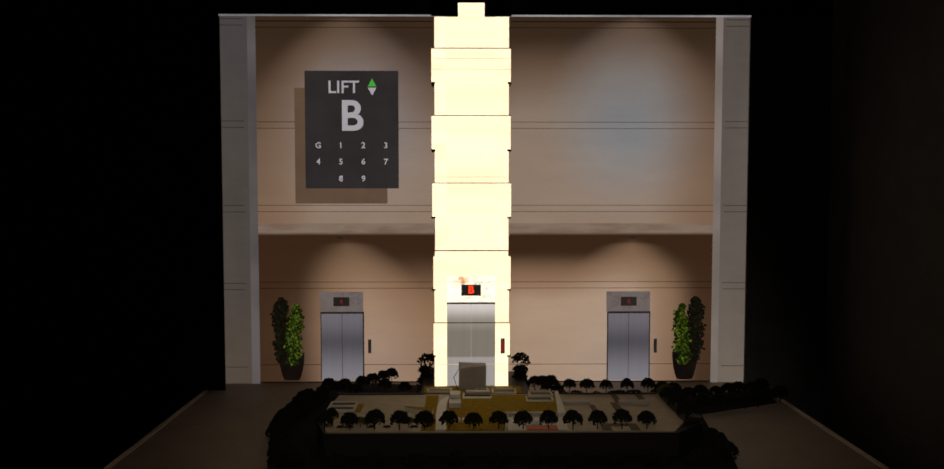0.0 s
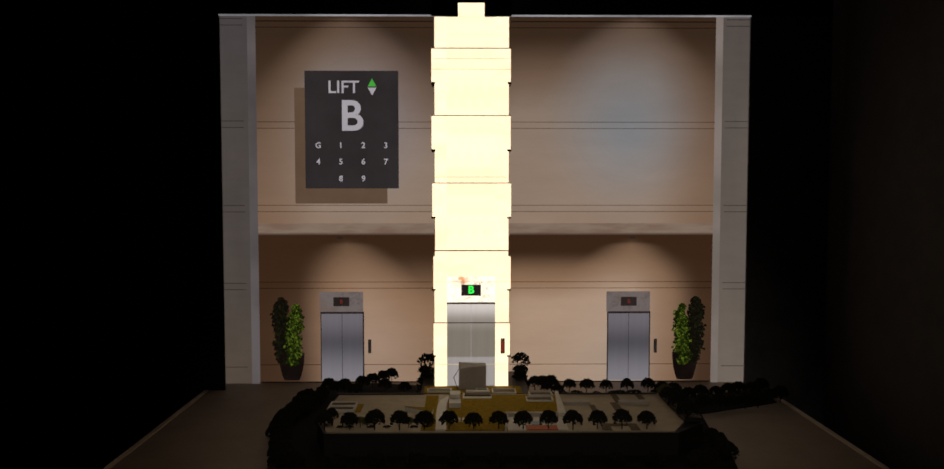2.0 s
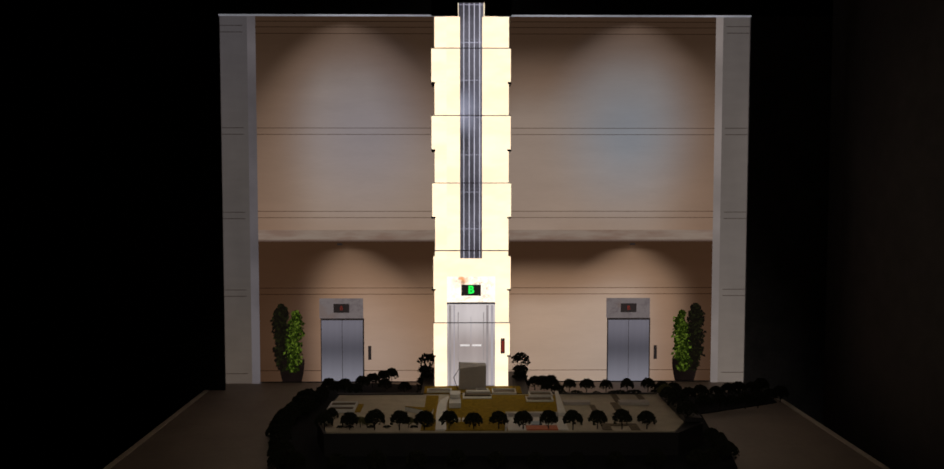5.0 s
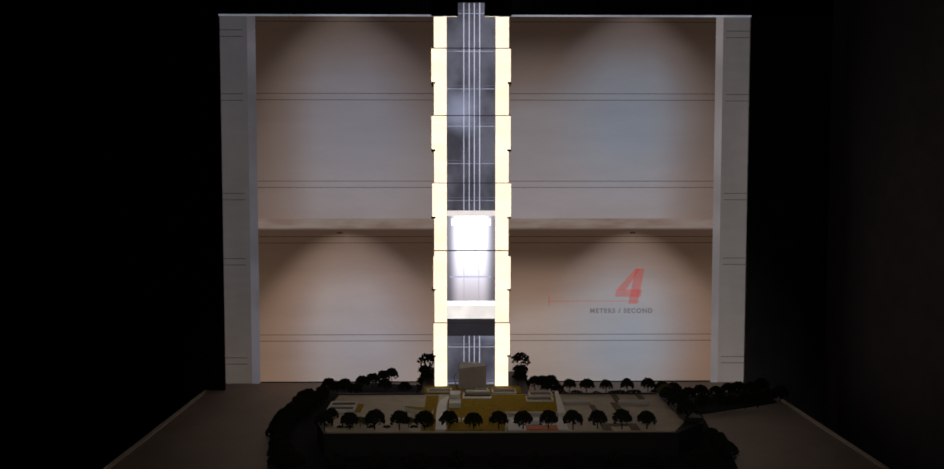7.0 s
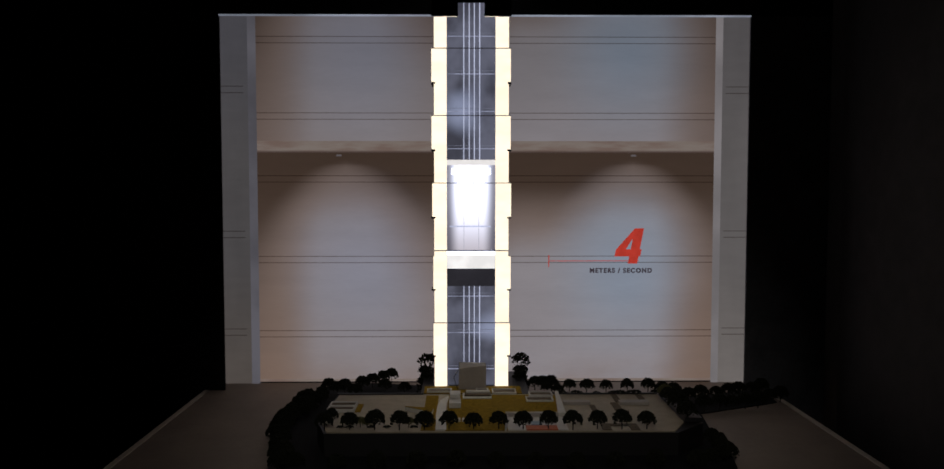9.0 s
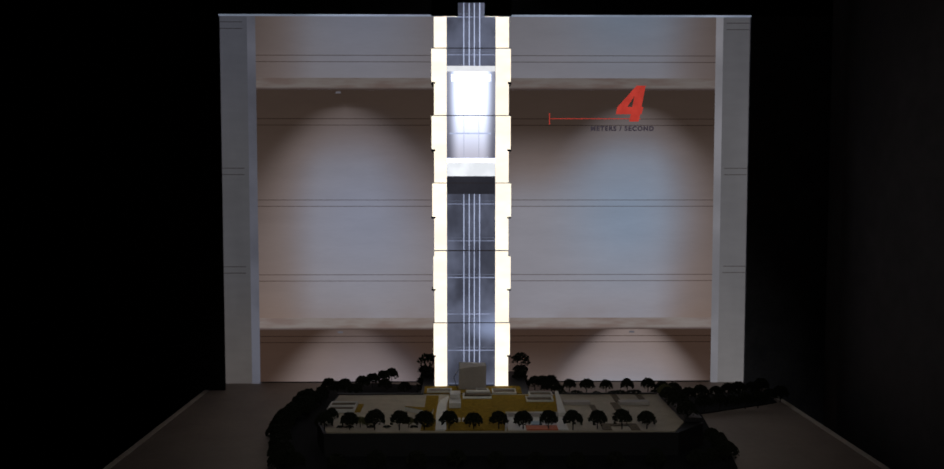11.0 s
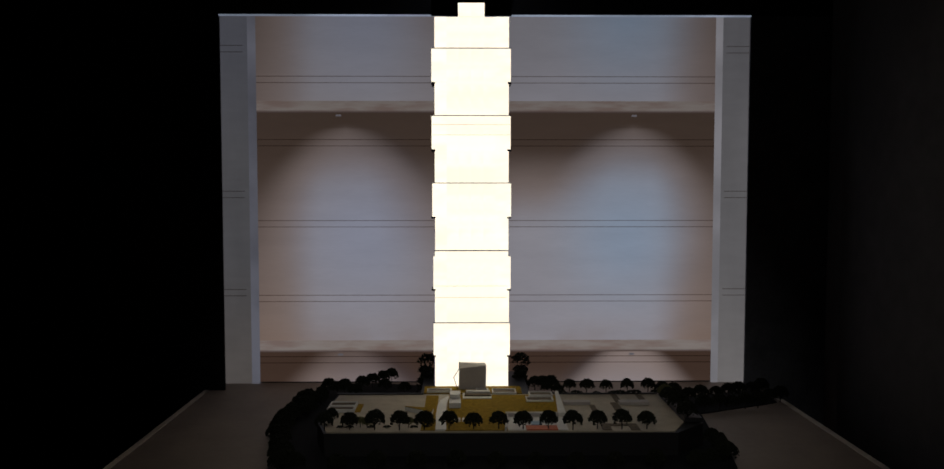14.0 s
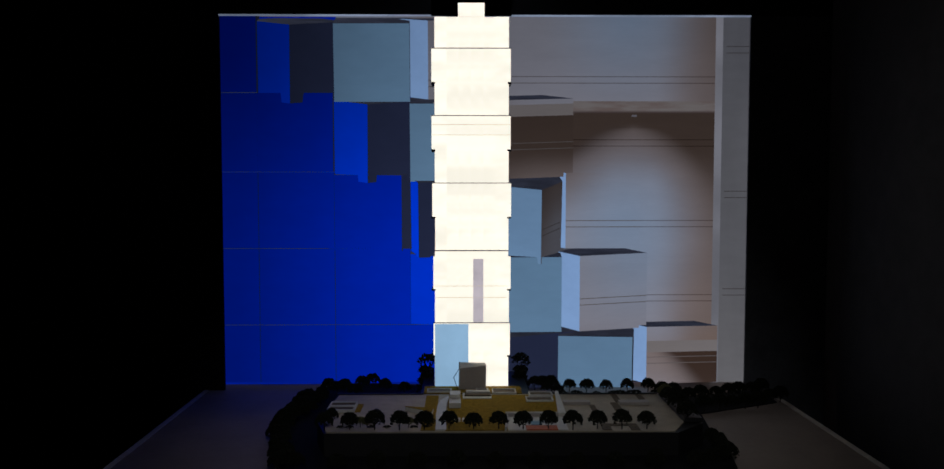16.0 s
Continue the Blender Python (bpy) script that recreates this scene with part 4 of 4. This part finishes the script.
for x, y, size in ((0.205, -0.15, 1.0), (0.232, -0.20, 1.15), (0.175, -0.17, 1.0), (0.215, -0.22, 0.9), (0.25, -0.24, 0.8)):
    tree(x, y, 0.004, size)


def shrub(x, y, r):
    t = thing("shrub", "low dark clipped model shrub", "shrub", "model shrubs")
    rng = random.Random(int((x + 2) * 1000))
    bm = bmesh.new()
    for _ in range(70):
        a, q = rng.uniform(0, math.tau), math.sqrt(rng.random())
        c = Vector((x + r * q * math.cos(a), y + r * 0.7 * q * math.sin(a), POD + r * 0.45 * math.sqrt(max(0, 1 - q * q)) * rng.uniform(0.5, 1)))
        e = r * rng.uniform(0.12, 0.2)
        rot = Euler((rng.uniform(0, 3), rng.uniform(0, 3), 0)).to_matrix()
        vs = [bm.verts.new(c + rot @ Vector(p) * e) for p in ((1, 0, -0.5), (-0.6, 0.8, -0.4), (-0.6, -0.8, -0.4), (0, 0, 0.7))]
        for f in ((0, 2, 1), (0, 1, 3), (1, 2, 3), (2, 0, 3)):
            bm.faces.new([vs[i] for i in f])
    part("leaves", bm, FOLIAGE, t)


for x, r in ((0.285, 0.020), (0.350, 0.014), (0.405, 0.018), (0.428, 0.022), (0.475, 0.024), (0.545, 0.022), (0.235, 0.020)):
    shrub(x, -0.472, r)
for x in (-0.43, -0.405, -0.345, -0.30, -0.225, -0.19):
    shrub(x, -0.842, 0.012)

# plaza furniture
planter(-0.494, -0.413, -0.693, -0.650, 0.010)
planter(-0.494, -0.413, -0.645, -0.600, 0.010)
low_box("plaza_bed", -0.411, -0.394, -0.690, -0.600, 0.002, LAWN, "flat olive planting bed in the plaza", "planting bed")
ramp = thing("ramp", "white wedge ramp with an olive lawn top", "ramp")
part("ramp_lawn", prism([(-0.262, -0.672), (-0.179, -0.733), (-0.176, -0.690)], POD + 0.012, POD + 0.014), LAWN, ramp, "olive flocked top")
part("ramp_wedge", prism([(-0.262, -0.672), (-0.179, -0.735), (-0.176, -0.690)], POD, POD + 0.012), WHITE, ramp)
low_box("side_lawn", -0.205, -0.165, -0.875, -0.50, 0.002, LAWN, "olive lawn strip beside the white path", "lawn")
part("paving", prism([(-0.163, -0.876), (-0.134, -0.876), (-0.136, -0.800), (-0.140, -0.700), (-0.138, -0.592), (-0.132, -0.534), (-0.132, -0.511), (-0.158, -0.563), (-0.166, -0.633), (-0.167, -0.738), (-0.164, -0.817)], POD, POD + 0.004), WHITE, thing("garden_path", "white curved garden path across the lawn", "path"))
pav = low_box("garden_pavilion", -0.130, -0.094, -0.655, -0.600, 0.018, WHITE, "small white two-level garden pavilion", "pavilion")
part("upper_level", box(-0.128, -0.096, -0.600, -0.55, POD + 0.018, POD + 0.030, 0.001), WHITE, pav)
part("lower_level", box(-0.128, -0.096, -0.600, -0.55, POD, POD + 0.018), WHITE, pav)
steps = thing("terrace", "white stepped terrace before the monolith", "terrace")
for k in range(3):
    part("terrace_step", box(-0.088 + 0.006 * k, 0.004 - 0.002 * k, -0.548 + 0.022 * k, -0.482, POD + 0.005 * k, POD + 0.005 * (k + 1)), (WHITE, BROWN, WHITE)[k], steps)
planter(-0.045, -0.004, -0.478, -0.445, 0.012)
planter(-0.205, -0.125, -0.470, -0.430, 0.008)
planter(0.008, 0.086, -0.490, -0.435, 0.008)
planter(0.111, 0.196, -0.587, -0.535, 0.008)
planter(0.125, 0.200, -0.530, -0.480, 0.010)
low_box("garden_wall", 0.037, 0.192, -0.746, -0.728, 0.012, GREY_BOARD, "long low grey garden wall beside the lawn", "garden wall")
part("wall", prism([(0.028, -0.880), (0.033, -0.880), (0.044, -0.747), (0.039, -0.747)], POD, POD + 0.011), WHITE, thing("garden_wall", "thin white garden wall beside the court", "garden wall"))
part("wall", prism([(0.192, -0.735), (0.215, -0.735), (0.222, -0.480), (0.212, -0.480)], POD, POD + 0.010), WHITE, thing("boundary_wall", "low white boundary wall along the lawn", "boundary wall"))
low_box("sunken_court", 0.037, 0.205, -0.875, -0.748, 0.002, WHITE, "white paved court with an orange play area", "court")
low_box("play_area", 0.088, 0.176, -0.876, -0.836, 0.0035, ORANGE, "orange play area on the white court", "play area")
low_box("pool", 0.105, 0.135, -0.835, -0.800, 0.0045, painted("blue_acrylic", (0.14, 0.24, 0.30), 0.3), "small pale blue pool beside the play area", "pool")
low_box("bench", 0.224, 0.306, -0.617, -0.590, 0.010, GREY_BOARD, "long low grey bench on the plaza", "bench")
low_box("bench", 0.397, 0.488, -0.620, -0.590, 0.010, GREY_BOARD, "long low grey bench on the plaza", "bench")
for a in ((0.301, 0.318, -0.692, -0.618), (0.371, 0.395, -0.680, -0.591), (0.300, 0.326, -0.878, -0.816), (0.378, 0.404, -0.878, -0.817), (0.39, 0.41, -0.585, -0.49), (0.47, 0.49, -0.58, -0.50)):
    low_box("deck_strip", *a, 0.002, BROWN, "brown timber deck strip in the plaza", "deck")
low_box("deck_strip", 0.326, 0.378, -0.835, -0.817, 0.002, BROWN, "brown timber deck strip in the plaza", "deck")
low_box("plaza_kerb", -0.495, -0.215, -0.486, -0.479, 0.005, MODEL_EDGE, "dark kerb along the far plaza edge", "kerb")
low_box("plaza_kerb", 0.225, 0.545, -0.486, -0.479, 0.004, MODEL_EDGE, "dark kerb along the far plaza edge", "kerb")
low_box("end_wall", 0.548, 0.598, -0.800, -0.740, 0.012, MODEL_EDGE, "black end block of the site model", "end block")
for k in range(4):
    low_box("lawn_seat", -0.112 + 0.011 * k, -0.106 + 0.011 * k, -0.80, -0.775, 0.008, WHITE, "small white upright garden seat", "seat")


# ---- what moves ----
RUN = ((0, 0.5632), (4.6, 0.5632), (5.2, 0.5124), (5.8, 0.3898), (6.3, 0.2121), (6.5, 0.0944), (7.0, -0.3284), (7.1, -0.4322), (7.3, -0.5898), (7.5, -0.8043), (7.8, -1.1648), (7.9, -1.2615), (8.0, -1.4186), (8.1, -1.5045), (8.2, -1.6531), (8.4, -1.8757), (8.5, -2.0565), (8.6, -2.1415), (8.8, -2.3982), (8.9, -2.5518), (9.0, -2.7652), (9.1, -2.8656), (9.2, -2.994), (9.6, -3.5456), (10.0, -4.0676), (10.5, -4.6742), (11.0, -5.2592), (11.3, -5.5682), (11.5, -5.6827), (11.7, -5.8876), (11.9, -6.0104), (12.0, -6.0591), (12.3, -6.1873), (12.5, -6.2258), (13.5, RUN_END), (16, RUN_END))


def fine_rows(rows, step=0.05):
    """The run of the picture at even small steps: a smooth curve through the given heights."""
    fine = []
    for i in range(len(rows) - 1):
        (ta, a), (tb, b) = rows[i], rows[i + 1]
        before, after = rows[max(i - 1, 0)], rows[min(i + 2, len(rows) - 1)]
        ma, mb = (b - before[1]) / (tb - before[0]), (after[1] - a) / (after[0] - ta)
        if abs(a - b) < 0.02 or tb - ta > 1:
            ma = mb = (b - a) / (tb - ta)
        count = max(1, round((tb - ta) / step)) if abs(a - b) > 0.02 else 1
        for j in range(count):
            u, h = j / count, tb - ta
            fine.append((ta + u * h, (2 * u ** 3 - 3 * u * u + 1) * a + (u ** 3 - 2 * u * u + u) * h * ma + (3 * u * u - 2 * u ** 3) * b + (u ** 3 - u * u) * h * mb))
    return fine + [rows[-1]]


def motions():
    # storeys of the picture run down past the screen and wait behind the header and the table
    for n, s in enumerate(STOREYS):
        rows = []
        for t, z in fine_rows(RUN):
            rows.append((t, pose(0, 0, min(2.34, max(-0.09, z + STOREY * n)))))
        walk(s, rows)
        level = 0.5632 if n == 0 else LEVEL
        walk(JOINTS[n], [(t, pose(0, 0, DEEP * (level - m.translation.z))) for t, m in rows])
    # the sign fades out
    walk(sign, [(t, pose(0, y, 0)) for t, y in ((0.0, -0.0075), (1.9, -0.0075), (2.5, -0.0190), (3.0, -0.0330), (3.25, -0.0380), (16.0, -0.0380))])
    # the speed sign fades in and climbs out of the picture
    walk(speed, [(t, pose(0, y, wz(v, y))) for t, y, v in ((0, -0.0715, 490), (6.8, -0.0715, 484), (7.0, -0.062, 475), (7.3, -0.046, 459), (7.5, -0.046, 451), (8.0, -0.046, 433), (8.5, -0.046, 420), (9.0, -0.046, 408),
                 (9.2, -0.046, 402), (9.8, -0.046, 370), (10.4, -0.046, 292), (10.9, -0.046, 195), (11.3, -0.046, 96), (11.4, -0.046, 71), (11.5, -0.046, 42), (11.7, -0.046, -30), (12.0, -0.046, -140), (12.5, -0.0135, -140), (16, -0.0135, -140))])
    # cabin
    CX = tx(782.5)
    walk(cabin, [(t, pose(CX, 0, tz(v))) for t, v in ((0, 459), (4.8, 459), (5.6, 440), (6.3, 406), (6.6, 384), (7.0, 350), (7.5, 313), (8.0, 288), (8.5, 275), (9.0, 265), (9.2, 260), (9.8, 235), (10.4, 182), (10.9, 117),
                 (11.3, 61), (11.4, 32), (11.5, 7), (11.6, -35), (11.8, -105), (12.0, -167), (12.15, -205), (12.4, -260), (16, -260))])
    walk(portal, [(t, pose(0, 0, -0.00205 * d)) for t, d in ((0, 0), (5.2, 0), (5.8, 42), (6.3, 102), (6.5, 142), (6.7, 195), (7.0, 290), (7.5, 330), (16, 330))])
    for name, rows in (("red_digit", ((0, 0), (0.4, 0), (0.48, 1), (16, 1))), ("green_digit", ((0, 1), (0.4, 1), (0.48, 0), (16, 0)))):
        walk(LED[name], [(t, pose(0, -0.3688 + 0.004 * hidden, 0)) for t, hidden in rows])
    for d, side, k in DOORS:
        rows = []
        for t, q in ((0, 0), (3.1, 0), (3.3, 0.08), (3.5, 0.25), (3.8, 0.62), (4.1, 0.93), (4.3, 1), (16, 1)):
            x = 0.0206 + q * 0.082
            rows.append((t, pose(CX + side * (x if k == 0 else max(x, 0.0610)), 0, 0)))
        walk(d, rows)
    # shaft cross bars
    walk(rings, [(t, pose(0, 0, z)) for t, z in ((0, -0.02), (6.3, -0.022), (7.0, -0.05), (8.0, -0.09), (9.0, -0.125), (11.3, -0.200), (12.0, -0.235), (13.0, -0.249), (16, -0.249))])
    # facade leaves: 0 closed, 1 open
    upper = ((0, 0), (4.5, 0), (5.0, 0.45), (5.5, 1), (12.7, 1), (13.0, 0.72), (13.2, 0.44), (13.3, 0.31), (13.4, 0.21), (13.5, 0.12), (13.6, 0.05), (13.75, 0), (16, 0))
    lower = ((0, 1), (12.7, 1)) + upper[5:]
    for leaf, low, side, k in LEAVES:
        rows = []
        for t, q in (upper, lower, upper)[low]:
            if low == 2:
                x = 0.0225 + min(q * 2, 1) * 0.046
            elif k == 0:
                x = 0.0207 + q * 0.0818
            else:
                x = max(0.0610, 0.0207 + q * 0.0818)
            rows.append((t, pose(CX + side * x, 0, 0)))
        walk(leaf, rows)
    # grooves on the closed tower front, first and last
    for g, rows in zip(GROOVES, (((0, 1), (4.4, 1), (4.6, 0), (16, 0)), ((0, 0), (13.6, 0), (13.8, 1), (16, 1)))):
        walk(g, [(t, pose(0, -0.340 - 0.0415 * q, 0)) for t, q in rows])
    # panels that light up on the tower at the end
    for t0, t1, tn in ((15.80, 16.5, tint[0]), (15.88, 16.5, tint[1]), (15.58, 15.80, tint[2])):
        walk(tn, [(t, pose(0, y, 0)) for t, y in ((0, -0.330), (t0, -0.330), (t0 + 0.07, -0.3810), (t1, -0.3810), (t1 + 0.07, -0.330), (17, -0.330))])
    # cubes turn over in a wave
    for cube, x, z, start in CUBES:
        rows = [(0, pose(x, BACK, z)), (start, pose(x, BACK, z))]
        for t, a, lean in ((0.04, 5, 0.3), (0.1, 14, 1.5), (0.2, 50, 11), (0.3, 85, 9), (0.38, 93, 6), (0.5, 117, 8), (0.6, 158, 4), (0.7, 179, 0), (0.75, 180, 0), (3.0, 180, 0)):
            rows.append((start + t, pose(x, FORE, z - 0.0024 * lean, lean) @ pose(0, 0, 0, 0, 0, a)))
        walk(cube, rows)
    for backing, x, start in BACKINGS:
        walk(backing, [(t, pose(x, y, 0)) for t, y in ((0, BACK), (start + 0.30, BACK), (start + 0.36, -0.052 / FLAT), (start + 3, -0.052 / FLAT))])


motions()
